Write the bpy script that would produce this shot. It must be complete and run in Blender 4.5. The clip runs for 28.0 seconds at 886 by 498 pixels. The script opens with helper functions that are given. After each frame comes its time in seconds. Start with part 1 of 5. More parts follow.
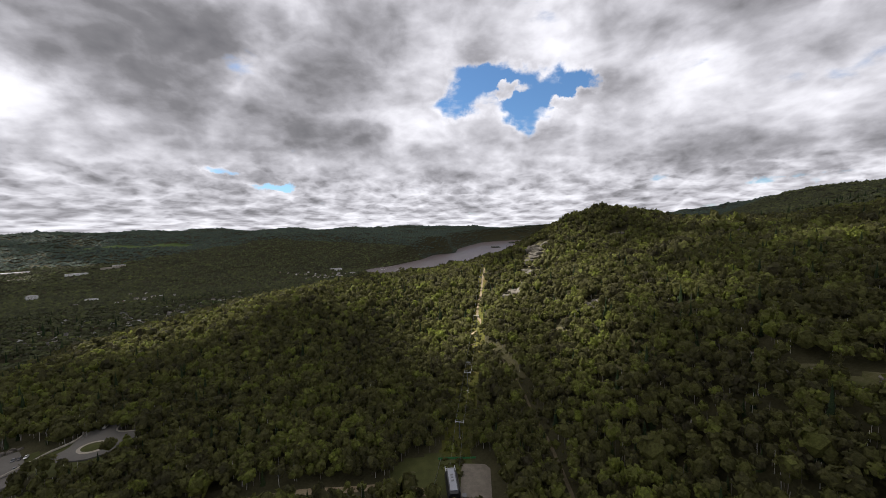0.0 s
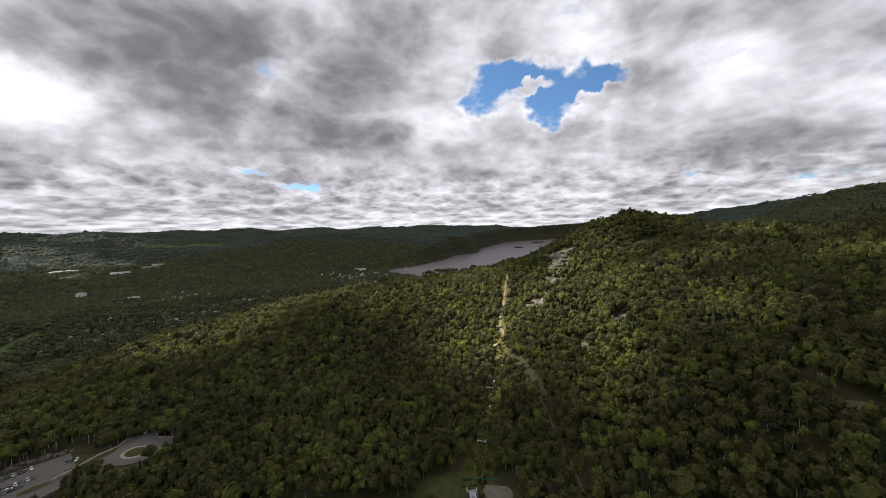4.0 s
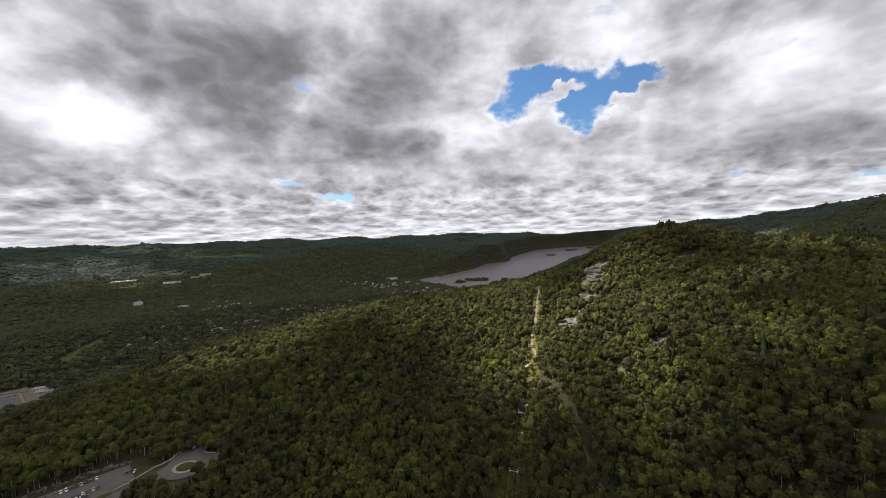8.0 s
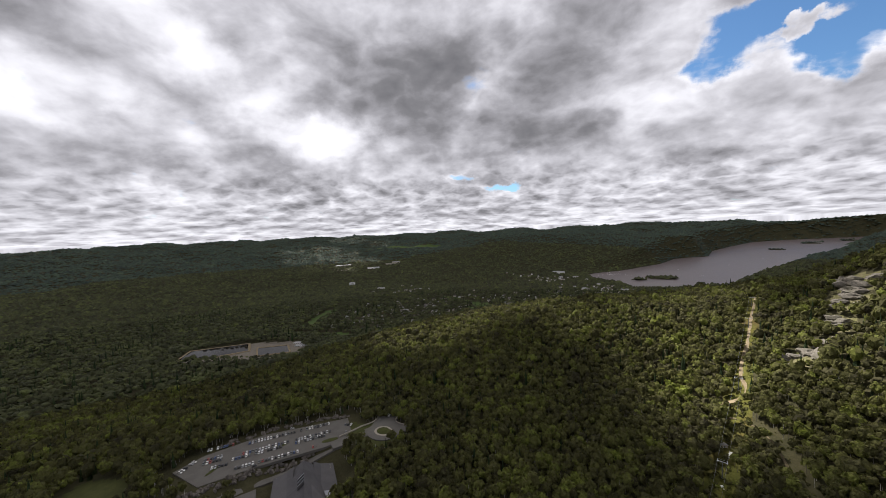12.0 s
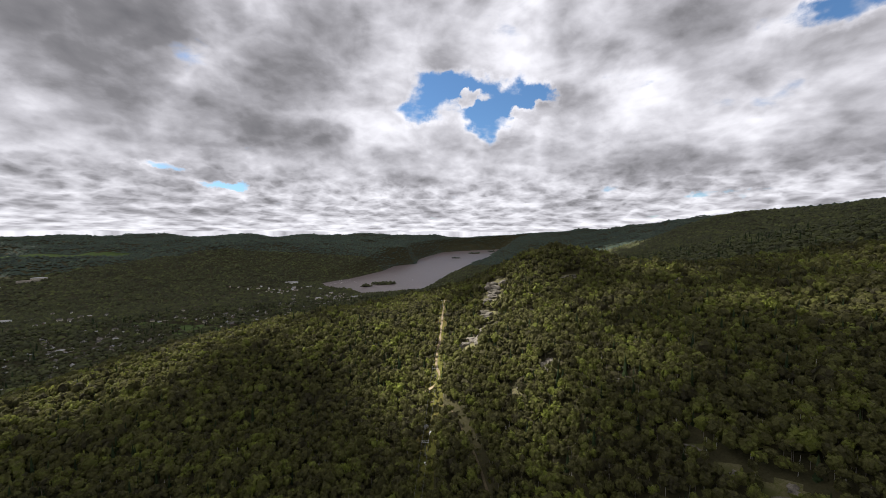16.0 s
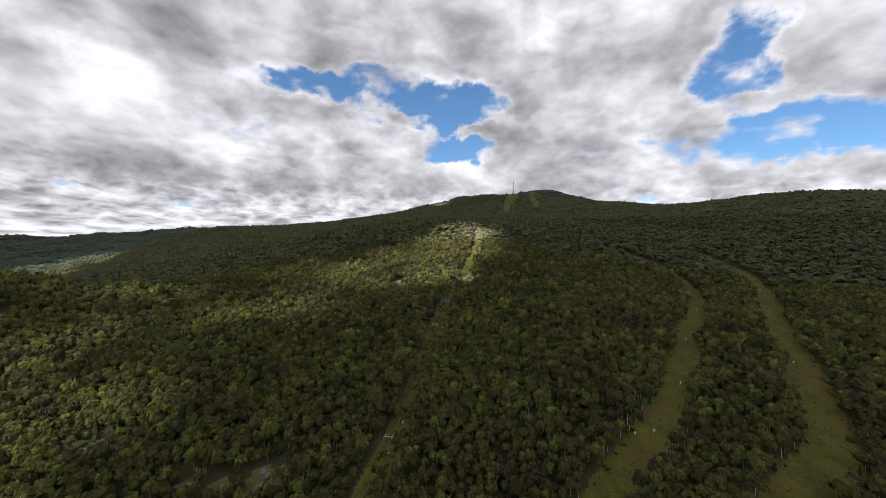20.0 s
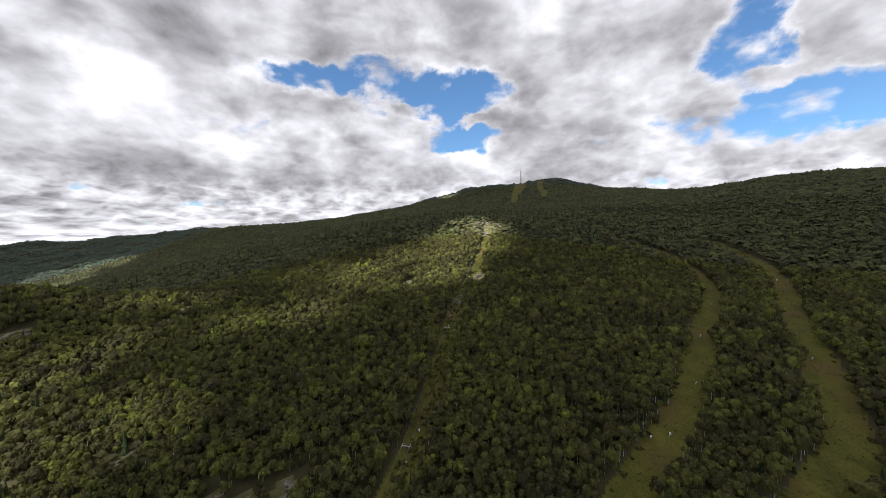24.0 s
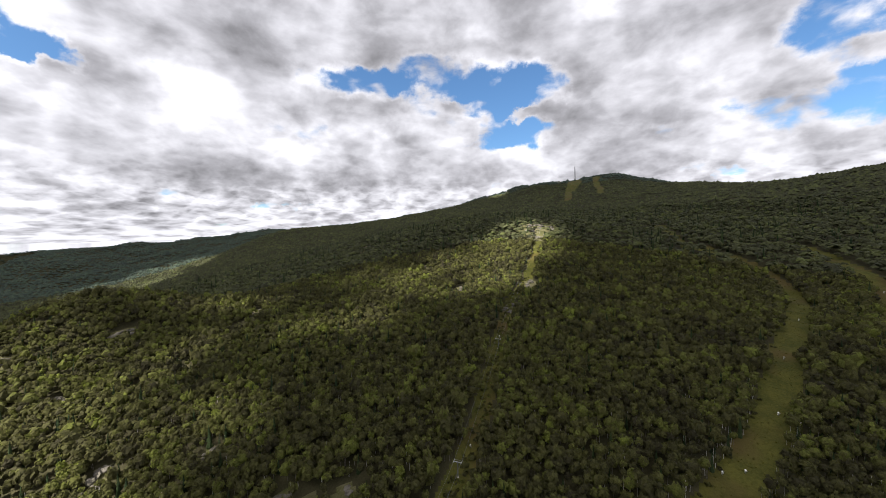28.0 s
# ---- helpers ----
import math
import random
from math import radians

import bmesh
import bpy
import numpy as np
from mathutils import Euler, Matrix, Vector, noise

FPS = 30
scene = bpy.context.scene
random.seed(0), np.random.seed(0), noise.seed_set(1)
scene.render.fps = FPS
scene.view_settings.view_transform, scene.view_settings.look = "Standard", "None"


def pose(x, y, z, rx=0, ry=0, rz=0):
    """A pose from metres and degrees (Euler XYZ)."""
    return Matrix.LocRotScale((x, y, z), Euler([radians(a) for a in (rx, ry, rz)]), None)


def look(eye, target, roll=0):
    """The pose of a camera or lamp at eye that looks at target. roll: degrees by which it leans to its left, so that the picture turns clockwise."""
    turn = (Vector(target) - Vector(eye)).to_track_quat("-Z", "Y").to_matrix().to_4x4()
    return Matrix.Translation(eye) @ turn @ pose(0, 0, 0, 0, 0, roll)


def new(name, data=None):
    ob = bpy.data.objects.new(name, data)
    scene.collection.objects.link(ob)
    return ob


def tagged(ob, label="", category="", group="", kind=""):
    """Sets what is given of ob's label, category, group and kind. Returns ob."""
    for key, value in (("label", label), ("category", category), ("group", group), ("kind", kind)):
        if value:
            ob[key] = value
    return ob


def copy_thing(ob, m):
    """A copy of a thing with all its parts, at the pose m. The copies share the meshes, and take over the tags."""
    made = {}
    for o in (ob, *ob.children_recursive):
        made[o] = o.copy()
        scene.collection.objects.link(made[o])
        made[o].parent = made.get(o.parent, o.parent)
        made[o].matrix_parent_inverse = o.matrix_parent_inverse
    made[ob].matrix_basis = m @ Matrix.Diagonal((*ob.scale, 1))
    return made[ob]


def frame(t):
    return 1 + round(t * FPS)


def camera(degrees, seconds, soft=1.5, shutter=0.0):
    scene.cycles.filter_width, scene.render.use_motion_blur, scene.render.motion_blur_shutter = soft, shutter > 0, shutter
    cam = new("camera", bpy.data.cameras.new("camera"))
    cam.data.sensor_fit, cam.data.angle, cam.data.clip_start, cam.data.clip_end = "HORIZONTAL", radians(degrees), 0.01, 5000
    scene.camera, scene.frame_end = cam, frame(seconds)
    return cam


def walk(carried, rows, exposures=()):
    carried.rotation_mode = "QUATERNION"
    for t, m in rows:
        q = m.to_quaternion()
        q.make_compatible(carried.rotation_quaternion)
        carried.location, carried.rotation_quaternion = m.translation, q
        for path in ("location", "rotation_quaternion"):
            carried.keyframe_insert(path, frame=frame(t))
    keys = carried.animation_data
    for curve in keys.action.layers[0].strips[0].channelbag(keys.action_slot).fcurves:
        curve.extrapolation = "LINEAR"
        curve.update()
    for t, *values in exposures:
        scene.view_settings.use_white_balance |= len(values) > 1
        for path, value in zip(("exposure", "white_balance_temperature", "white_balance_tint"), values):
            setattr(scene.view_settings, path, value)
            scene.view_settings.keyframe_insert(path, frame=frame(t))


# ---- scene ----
# Seconds, place in metres, heading, tilt and lean in degrees.
ROWS = [
    (0, -0.00, -0.00, 172.40, -0.00, -3.40, -1.07), (0.5, 0.02, 0.09, 174.30, -0.15, -3.51, -1.06), (1, 0.05, 0.19, 176.19, -0.48, -3.46, -1.04), (1.5, 0.07, 0.31, 178.09, -0.82, -3.48, -1.05),
    (2, 0.07, 0.43, 179.98, -1.29, -3.49, -1.06), (2.5, 0.07, 0.52, 181.87, -1.80, -3.52, -1.00), (3, 0.08, 0.56, 183.75, -2.15, -3.60, -0.98), (3.5, 0.11, 0.53, 185.63, -2.89, -3.60, -1.02),
    (4.5, 0.30, 0.30, 189.37, -4.32, -3.50, -1.17), (5.5, 0.58, -0.06, 193.13, -5.59, -3.25, -1.40), (6, 0.77, -0.28, 195.02, -6.14, -3.03, -1.53), (6.5, 0.97, -0.55, 196.96, -6.94, -2.74, -1.62),
    (7, 1.16, -0.82, 198.94, -7.41, -2.56, -1.70), (7.5, 1.30, -1.06, 200.98, -8.16, -2.44, -1.76), (8, 1.39, -1.26, 203.07, -8.53, -2.34, -1.77), (8.5, 1.44, -1.37, 205.18, -9.14, -2.40, -1.80),
    (9, 1.47, -1.44, 207.29, -9.50, -2.40, -1.70), (9.5, 1.47, -1.48, 209.39, -9.68, -2.61, -1.63), (10, 1.49, -1.50, 211.48, -10.92, -2.73, -1.65), (10.5, 1.52, -1.51, 213.54, -24.31, -2.81, -2.34),
    (11, 1.57, -1.43, 215.54, -34.86, -2.81, -2.67), (11.5, 1.64, -1.23, 217.50, -35.59, -2.86, -2.61), (12.5, 1.85, -0.59, 221.31, -32.70, -3.23, -2.24), (13.5, 2.01, 0.15, 225.06, -24.85, -3.55, -1.54),
    (14, 2.03, 0.52, 226.91, -19.37, -3.53, -1.08), (14.5, 2.00, 0.82, 228.78, -13.63, -3.47, -0.68), (15, 1.91, 1.04, 230.64, -7.51, -3.33, -0.37), (15.5, 1.76, 1.13, 232.49, -0.90, -3.03, -0.04),
    (16, 1.58, 1.08, 234.36, 6.28, -2.71, 0.11), (16.5, 1.38, 0.93, 236.25, 14.08, -2.45, 0.34), (17, 1.19, 0.73, 238.19, 23.57, -2.07, 0.59), (17.5, 1.01, 0.56, 240.16, 33.21, -1.70, 0.83),
    (18, 0.86, 0.47, 242.14, 42.18, -1.35, 0.98), (18.5, 0.77, 0.48, 244.11, 51.31, -0.99, 1.20), (19, 0.73, 0.58, 246.06, 60.29, -0.69, 1.19), (19.5, 0.72, 0.75, 247.97, 69.83, -0.41, 1.22),
    (20, 0.72, 0.94, 249.86, 78.00, -0.23, 1.18), (20.5, 0.71, 1.13, 251.72, 83.08, -0.13, 1.16), (21.5, 0.70, 1.45, 255.37, 85.50, -0.59, 0.59), (22.5, 0.63, 1.73, 259.06, 82.25, -1.23, -0.12),
    (23, 0.54, 1.87, 260.98, 80.25, -1.37, -0.34), (23.5, 0.40, 1.99, 262.96, 78.27, -1.57, -0.51), (24, 0.21, 2.11, 265.01, 76.60, -1.73, -0.68), (24.5, -0.01, 2.20, 267.09, 75.11, -1.83, -0.84),
    (25, -0.25, 2.27, 269.20, 73.64, -1.91, -0.94), (25.5, -0.50, 2.30, 271.31, 72.31, -1.93, -1.08), (26, -0.76, 2.31, 273.39, 71.22, -1.94, -1.16), (26.5, -1.04, 2.28, 275.43, 70.14, -1.96, -1.14),
    (27, -1.32, 2.22, 277.43, 69.34, -1.99, -1.12), (27.5, -1.60, 2.13, 279.36, 68.88, -2.01, -1.12), (28, -1.86, 2.03, 281.27, 68.56, -1.97, -1.08),
]
cam = camera(102.5, 28.0, soft=0.85)
walk(cam, [(t, pose(x, y, z, 90 + tilt, 0, -heading) @ pose(0, 0, 0, 0, 0, lean)) for t, x, y, z, heading, tilt, lean in ROWS], exposures=[(0.0, 0.90, 6150, 14), (15.0, 0.90, 6150, 14), (20.0, 1.06, 6150, 13), (24.0, 1.17, 6150, 13), (28.0, 1.24, 6150, 13)])


# ---------------------------------------------------------------- light
SUN_HEADING, SUN_HEIGHT = -62.0, 46.0
TO_SUN = Vector((math.sin(radians(SUN_HEADING)) * math.cos(radians(SUN_HEIGHT)), math.cos(radians(SUN_HEADING)) * math.cos(radians(SUN_HEIGHT)), math.sin(radians(SUN_HEIGHT))))
sun = new("sun", bpy.data.lights.new("sun", "SUN"))
sun.data.energy, sun.data.angle, sun.data.color = 5.0, radians(0.6), (1.0, 0.93, 0.80)
sun.matrix_world = look(TO_SUN * 100, (0, 0, 0))


class Nodes:
    """Short hand for building a node tree."""

    def __init__(self, tree):
        self.tree = tree
        tree.nodes.clear()

    def add(self, kind, **fields):
        node = self.tree.nodes.new(kind)
        for key, value in fields.items():
            if key in node.inputs:
                self.put(node.inputs[key], value)
            else:
                setattr(node, key, value)
        return node

    def put(self, socket, value):
        if isinstance(value, bpy.types.NodeSocket):
            self.tree.links.new(value, socket)
        else:
            socket.default_value = value

    def math(self, op, a, b=0.0, c=0.0, clamp=False):
        node = self.tree.nodes.new("ShaderNodeMath")
        node.operation, node.use_clamp = op, clamp
        for socket, value in zip(node.inputs, (a, b, c)):
            self.put(socket, value)
        return node.outputs[0]

    def vec(self, op, a, b=(0, 0, 0), scale=None):
        node = self.tree.nodes.new("ShaderNodeVectorMath")
        node.operation = op
        self.put(node.inputs[0], a)
        self.put(node.inputs[1], b)
        if scale is not None:
            self.put(node.inputs["Scale"], scale)
        return node.outputs["Value"] if op in ("DOT_PRODUCT", "LENGTH") else node.outputs[0]

    def noise(self, where, scale, detail=4.0, rough=0.55, warp=0.0):
        node = self.tree.nodes.new("ShaderNodeTexNoise")
        self.put(node.inputs["Vector"], where)
        for key, value in (("Scale", scale), ("Detail", detail), ("Roughness", rough), ("Distortion", warp)):
            self.put(node.inputs[key], value)
        return node.outputs["Fac"]

    def step(self, value, lo, hi, a=0.0, b=1.0):
        node = self.tree.nodes.new("ShaderNodeMapRange")
        node.interpolation_type = "SMOOTHSTEP"
        for key, v in zip(("Value", "From Min", "From Max", "To Min", "To Max"), (value, lo, hi, a, b)):
            self.put(node.inputs[key], v)
        return node.outputs[0]

    def mix(self, k, a, b):
        node = self.tree.nodes.new("ShaderNodeMix")
        node.data_type = "RGBA"
        for socket, value in ((node.inputs[0], k), (node.inputs[6], a), (node.inputs[7], b)):
            self.put(socket, value if isinstance(value, (bpy.types.NodeSocket, float)) else (*value, 1.0))
        return node.outputs[2]


def cloudy_sky():
    """Broken cumulus under a blue sky: flat grey bases, white lit sides, wide gaps towards the mountain."""
    world = bpy.data.worlds.new("sky")
    scene.world = world
    world.use_nodes = True
    n = Nodes(world.node_tree)
    way = n.vec("NORMALIZE", n.add("ShaderNodeTexCoord").outputs["Generated"])
    parts = n.add("ShaderNodeSeparateXYZ", Vector=way)
    east, north = parts.outputs["X"], parts.outputs["Y"]
    up = n.math("MAXIMUM", parts.outputs["Z"], 0.0)
    to_degrees = 180 / math.pi
    round_ = n.math("MULTIPLY", n.math("ARCTAN2", east, north), to_degrees)
    high = n.math("MULTIPLY", n.math("ARCSINE", up), to_degrees)
    place = n.add("ShaderNodeCombineXYZ", X=round_, Y=high).outputs[0]
    fray = n.vec("SUBTRACT", n.add("ShaderNodeTexNoise", Vector=way, Scale=9.0, Detail=7.0, Roughness=0.6).outputs["Color"], (0.5, 0.5, 0.5))
    torn = n.vec("ADD", place, n.vec("MULTIPLY", fray, (11.0, 7.5, 0.0)))
    loose = n.vec("ADD", place, n.vec("MULTIPLY", fray, (9.0, 5.0, 0.0)))

    def patch(az, el, wide, tall, power, where=torn, rim=0.35):
        """A soft oval of the sky at a heading and height, with its half sizes, all in degrees."""
        off = n.vec("MULTIPLY", n.vec("SUBTRACT", where, (az, el, 0.0)), (1 / wide, 1 / tall, 0.0))
        return n.step(n.vec("LENGTH", off), 1.25, rim, 0.0, power)

    def total(values):
        s = values[0]
        for v in values[1:]:
            s = n.math("ADD", s, v)
        return s

    def noise2(where, scale, detail, rough, warp=0.0):
        return n.add("ShaderNodeTexNoise", noise_dimensions="2D", Vector=where, Scale=scale, Detail=detail, Roughness=rough, Distortion=warp).outputs["Fac"]

    def mass(flat, scale, detail):
        """Cloud mass over a plane: soft noise with rounded heaps on it."""
        soft_ = noise2(flat, scale, detail, 0.5, 0.2)
        bent = n.vec("ADD", flat, n.vec("SCALE", n.add("ShaderNodeTexNoise", noise_dimensions="2D", Vector=flat, Scale=2.2 * scale, Detail=4.0).outputs["Color"], scale=0.4 / scale))
        puff = n.math("SUBTRACT", 0.72, n.add("ShaderNodeTexVoronoi", voronoi_dimensions="2D", feature="SMOOTH_F1", Vector=bent, Scale=2.0 * scale, Smoothness=0.6, Detail=2.0, Roughness=0.5).outputs["Distance"])
        return n.math("MULTIPLY_ADD", puff, 0.46, n.math("MULTIPLY", soft_, 0.70))

    low = n.step(up, 0.09, 0.23)

    def heap(raised):
        """Large heaps overhead, and small flat ones that close up towards the horizon. raised: degrees."""
        over = n.math("DIVIDE", 1.0, n.math("ADD", n.math("MULTIPLY_ADD", up, 1.0 + 0.12 * raised, 0.018 * raised), 0.42))
        wide = n.add("ShaderNodeCombineXYZ", X=n.math("MULTIPLY", east, over), Y=n.math("MULTIPLY", north, over)).outputs[0]
        tiers = n.math("MULTIPLY", n.math("LOGARITHM", n.math("ADD", n.math("MULTIPLY_ADD", high, 1.0 + 0.10 * raised, 0.35 * raised), 2.2), math.e), 3.0)
        rows = n.add("ShaderNodeCombineXYZ", X=n.math("MULTIPLY", round_, 0.15), Y=tiers).outputs[0]
        return n.math("ADD", n.math("MULTIPLY", mass(wide, 2.7, 6.0), low), n.math("MULTIPLY", mass(rows, 1.05, 6.0), n.math("SUBTRACT", 1.0, low)))

    billow = heap(0.0)
    lifted = heap(1.0)
    broad = n.noise(way, 3.1, 3.0, 0.5)
    gaps = total([patch(*g) for g in (
        (7, 22.3, 7, 2.6, 0.62), (3, 18.8, 5, 2.2, 0.5), (15, 20.2, 8, 2.8, 0.55), (14, 16.4, 5, 3.0, 0.6), (21, 19.4, 3.6, 2.0, 0.45),
        (57, 22.5, 8, 2.8, 0.62), (67, 24.5, 10, 3.6, 0.60), (76, 21, 8, 4.2, 0.66), (84, 21.5, 6, 3.4, 0.6), (81, 15.5, 7, 2.8, 0.62), (66, 19.5, 5, 2, 0.3),
        (117, 22, 6, 7.5, 0.66), (123, 13.5, 9, 4.4, 0.6), (134, 11.5, 9, 3.4, 0.5), (107, 8.2, 6, 1.2, 0.3), (111, 14, 4, 2.5, 0.25), (145, 27, 10, 8, 0.5), (98, 14, 5, 1.2, 0.15),
        (-32, 8.4, 4.0, 0.9, 0.42), (-25, 6.5, 3.2, 0.8, 0.40), (30, 6.3, 5, 0.9, 0.25), (45, 5.0, 6, 0.7, 0.25))])
    wisps = total([patch(*g) for g in ((10.5, 20.4, 2.8, 1.1, 0.65), (19.5, 18.2, 3.4, 1.3, 0.65), (72, 19.5, 4.0, 1.3, 0.35), (80, 18.2, 3.5, 1.1, 0.35), (89, 18, 3.5, 2.0, 0.3), (131, 23, 9, 6, 0.5), (119, 17.5, 3, 1.2, 0.25))])
    amount = n.math("ADD", n.math("SUBTRACT", n.math("MULTIPLY_ADD", billow, 1.0, 0.46), gaps), wisps)
    curls = n.noise(n.vec("MULTIPLY", way, (1.0, 1.0, 1.7)), 6.5, 6.0, 0.55, 0.3)
    tufts = n.noise(n.vec("MULTIPLY", way, (1.0, 1.0, 2.1)), 21.0, 5.0, 0.55, 0.3)
    cover = n.step(n.math("MULTIPLY_ADD", n.math("SUBTRACT", tufts, 0.5), 0.45, amount), 0.20, 0.56)
    # what the light does: lit upper sides, shaded bases, white thin edges
    relief = n.math("MULTIPLY", n.math("SUBTRACT", billow, lifted), n.step(up, 0.04, 0.25, 1.1, 0.72))
    dark = total([patch(*g, loose, 0.15) for g in (
        (-34, 22.5, 22, 8, 0.36), (-22, 14.0, 13, 4.4, 0.26), (-47, 20, 12, 5, 0.12), (-11, 27, 10, 5, 0.14), (-93, 24, 16, 7, 0.22), (-73, 11, 9, 1.8, 0.16), (-88, 9, 9, 1.8, 0.14), (-56, 8, 8, 1.5, 0.20), (-40, 6.5, 9, 1.3, 0.14),
        (48, 8.6, 16, 3.0, 0.26), (36, 10.5, 8, 2.0, 0.10), (2, 7.4, 8, 1.6, 0.16), (27, 18, 8, 3.5, 0.10), (37, 25, 11, 4, 0.13), (20, 27, 10, 3, 0.10), (104, 28, 14, 4, 0.12), (50, 15, 8, 2.0, 0.06), (72, 11.0, 10, 1.6, 0.08), (84, 22, 52, 17, 0.11))])
    bright = total([patch(*g, loose, 0.15) for g in (
        (-51, 14, 9, 3.6, 0.30), (-58, 15, 8, 4, 0.22), (-81, 17, 9, 4, 0.25), (-68, 23, 6, 4, 0.25), (-62, 46, 26, 14, 0.4), (-6, 17, 8, 5, 0.12), (-2, 28, 5, 5, 0.16), (27, 14.5, 9, 3.2, 0.14), (58, 17.5, 9, 2.6, 0.14), (88, 12, 8, 2.5, 0.16), (106, 20, 8, 5, 0.12), (131, 23, 8, 5, 0.15), (100, 33, 16, 4, 0.1))])
    tone = n.math("ADD", n.math("ADD", 0.58, n.math("ADD", n.math("MULTIPLY", n.math("SUBTRACT", 0.5, broad), 0.4), n.math("MULTIPLY", n.math("SUBTRACT", 0.36, billow), 0.75))), relief)
    tone = n.math("ADD", n.math("SUBTRACT", tone, dark), bright)
    tone = n.math("ADD", tone, n.math("MULTIPLY", n.math("SUBTRACT", tufts, 0.5), n.step(up, 0.10, 0.24, 0.30, 0.22)))
    tone = n.math("ADD", tone, n.math("MULTIPLY", n.math("SUBTRACT", curls, 0.5), n.step(up, 0.03, 0.22, 0.25, 0.75)))
    tone = n.math("ADD", tone, n.step(amount, 0.80, 0.42, 0.0, 0.16))
    tone = n.math("ADD", tone, n.step(up, 0.0, 0.05, 0.12, 0.0))
    shade = n.add("ShaderNodeValToRGB", Fac=n.math("MULTIPLY", tone, 1.0, clamp=True))
    ramp_ = shade.color_ramp
    ramp_.elements[0].position, ramp_.elements[0].color = 0.0, (0.150, 0.147, 0.150, 1)
    ramp_.elements[1].position, ramp_.elements[1].color = 1.0, (0.98, 0.965, 0.96, 1)
    for at, c in ((0.22, (0.22, 0.214, 0.214, 1)), (0.42, (0.37, 0.360, 0.362, 1)), (0.62, (0.58, 0.566, 0.568, 1)), (0.82, (0.82, 0.805, 0.80, 1))):
        ramp_.elements.new(at).color = c
    air = n.add("ShaderNodeTexSky")
    air.sky_type, air.sun_disc = "NISHITA", False
    air.sun_elevation, air.sun_rotation = radians(SUN_HEIGHT), radians(SUN_HEADING)
    air.air_density, air.dust_density, air.ozone_density = 1.0, 0.4, 3.0
    blue = n.vec("MULTIPLY", air.outputs[0], (0.082, 0.104, 0.112))
    both = n.mix(cover, (0, 0, 0), (0, 0, 0))
    mixer = both.node
    n.tree.links.new(blue, mixer.inputs[6])
    n.tree.links.new(shade.outputs[0], mixer.inputs[7])
    out = n.add("ShaderNodeOutputWorld", Surface=n.add("ShaderNodeBackground", Color=both, Strength=0.60).outputs[0])
    return world, out


cloudy_sky()


# ---------------------------------------------------------------- materials
def material(name, build):
    m = bpy.data.materials.new(name)
    m.use_nodes = True
    n = Nodes(m.node_tree)
    n.add("ShaderNodeOutputMaterial", Surface=build(n))
    return m


def surface(name, low, high, rough=0.8, scale=0.5, fine=6.0, bump=0.3, metal=0.0, patch=None):
    """A worn surface: two tones mixed at two scales, with relief. patch: a third tone in large patches."""
    def build(n):
        where = n.add("ShaderNodeNewGeometry").outputs["Position"]
        big, small = n.noise(where, scale, 4), n.noise(where, fine, 5, 0.65)
        k = n.step(n.math("MULTIPLY_ADD", small, 0.5, n.math("MULTIPLY", big, 0.5)), 0.32, 0.68)
        tone = n.mix(k, low, high)
        if patch:
            tone = n.mix(n.step(n.noise(where, scale * 0.23, 3), 0.48, 0.66), tone, patch)
        relief = n.add("ShaderNodeBump", Strength=bump, Distance=0.5 / fine, Height=small).outputs[0]
        return n.add("ShaderNodeBsdfPrincipled", **{"Base Color": tone, "Roughness": rough, "Metallic": metal, "Specular IOR Level": 0.12 if rough > 0.84 else 0.5, "Normal": relief}).outputs[0]
    return material(name, build)


def plain(name, tone, rough=0.5, metal=0.0, vary=0.12, scale=2.0):
    return surface(name, tuple(c * (1 - vary) for c in tone), tuple(min(1, c * (1 + vary)) for c in tone), rough, scale, scale * 6, 0.12, metal)


def foliage(name, dark, mid, light, through_=0.42, fine=1.0):
    """Leaves: a tone for each tree (attribute "kind_of_green"), uneven from clump to clump, letting some light through."""
    def build(n):
        geo = n.add("ShaderNodeNewGeometry")
        tree = n.add("ShaderNodeAttribute", attribute_name="kind_of_green").outputs["Fac"]
        stand = n.math("MULTIPLY_ADD", n.noise(geo.outputs["Position"], 0.045, 2), 0.4, n.math("MULTIPLY", n.noise(geo.outputs["Position"], 0.011, 3), 0.6))
        k = n.math("ADD", n.math("MULTIPLY", tree, 0.55), n.math("MULTIPLY", geo.outputs["Random Per Island"], 0.32))
        k = n.math("ADD", k, n.math("MULTIPLY", n.math("SUBTRACT", stand, 0.5), 1.35), clamp=True)
        r = n.add("ShaderNodeValToRGB", Fac=k)
        r.color_ramp.elements[0].color, r.color_ramp.elements[1].color = (*dark, 1), (*light, 1)
        r.color_ramp.elements.new(0.5).color = (*mid, 1)
        leafy = n.noise(geo.outputs["Position"], 1.1 * fine, 3.0, 0.65)
        tone = n.mix(n.step(leafy, 0.36, 0.62), n.vec("SCALE", r.outputs[0], scale=0.74), n.vec("SCALE", r.outputs[0], scale=1.12))
        relief = n.add("ShaderNodeBump", Strength=0.6, Distance=0.6 / fine, Height=leafy).outputs[0]
        top = n.add("ShaderNodeBsdfPrincipled", **{"Base Color": tone, "Roughness": 0.75, "Specular IOR Level": 0.12, "Normal": relief}).outputs[0]
        under = n.add("ShaderNodeBsdfTranslucent", Color=tone).outputs[0]
        return blend(n, through_, top, under)
    return material(name, build)


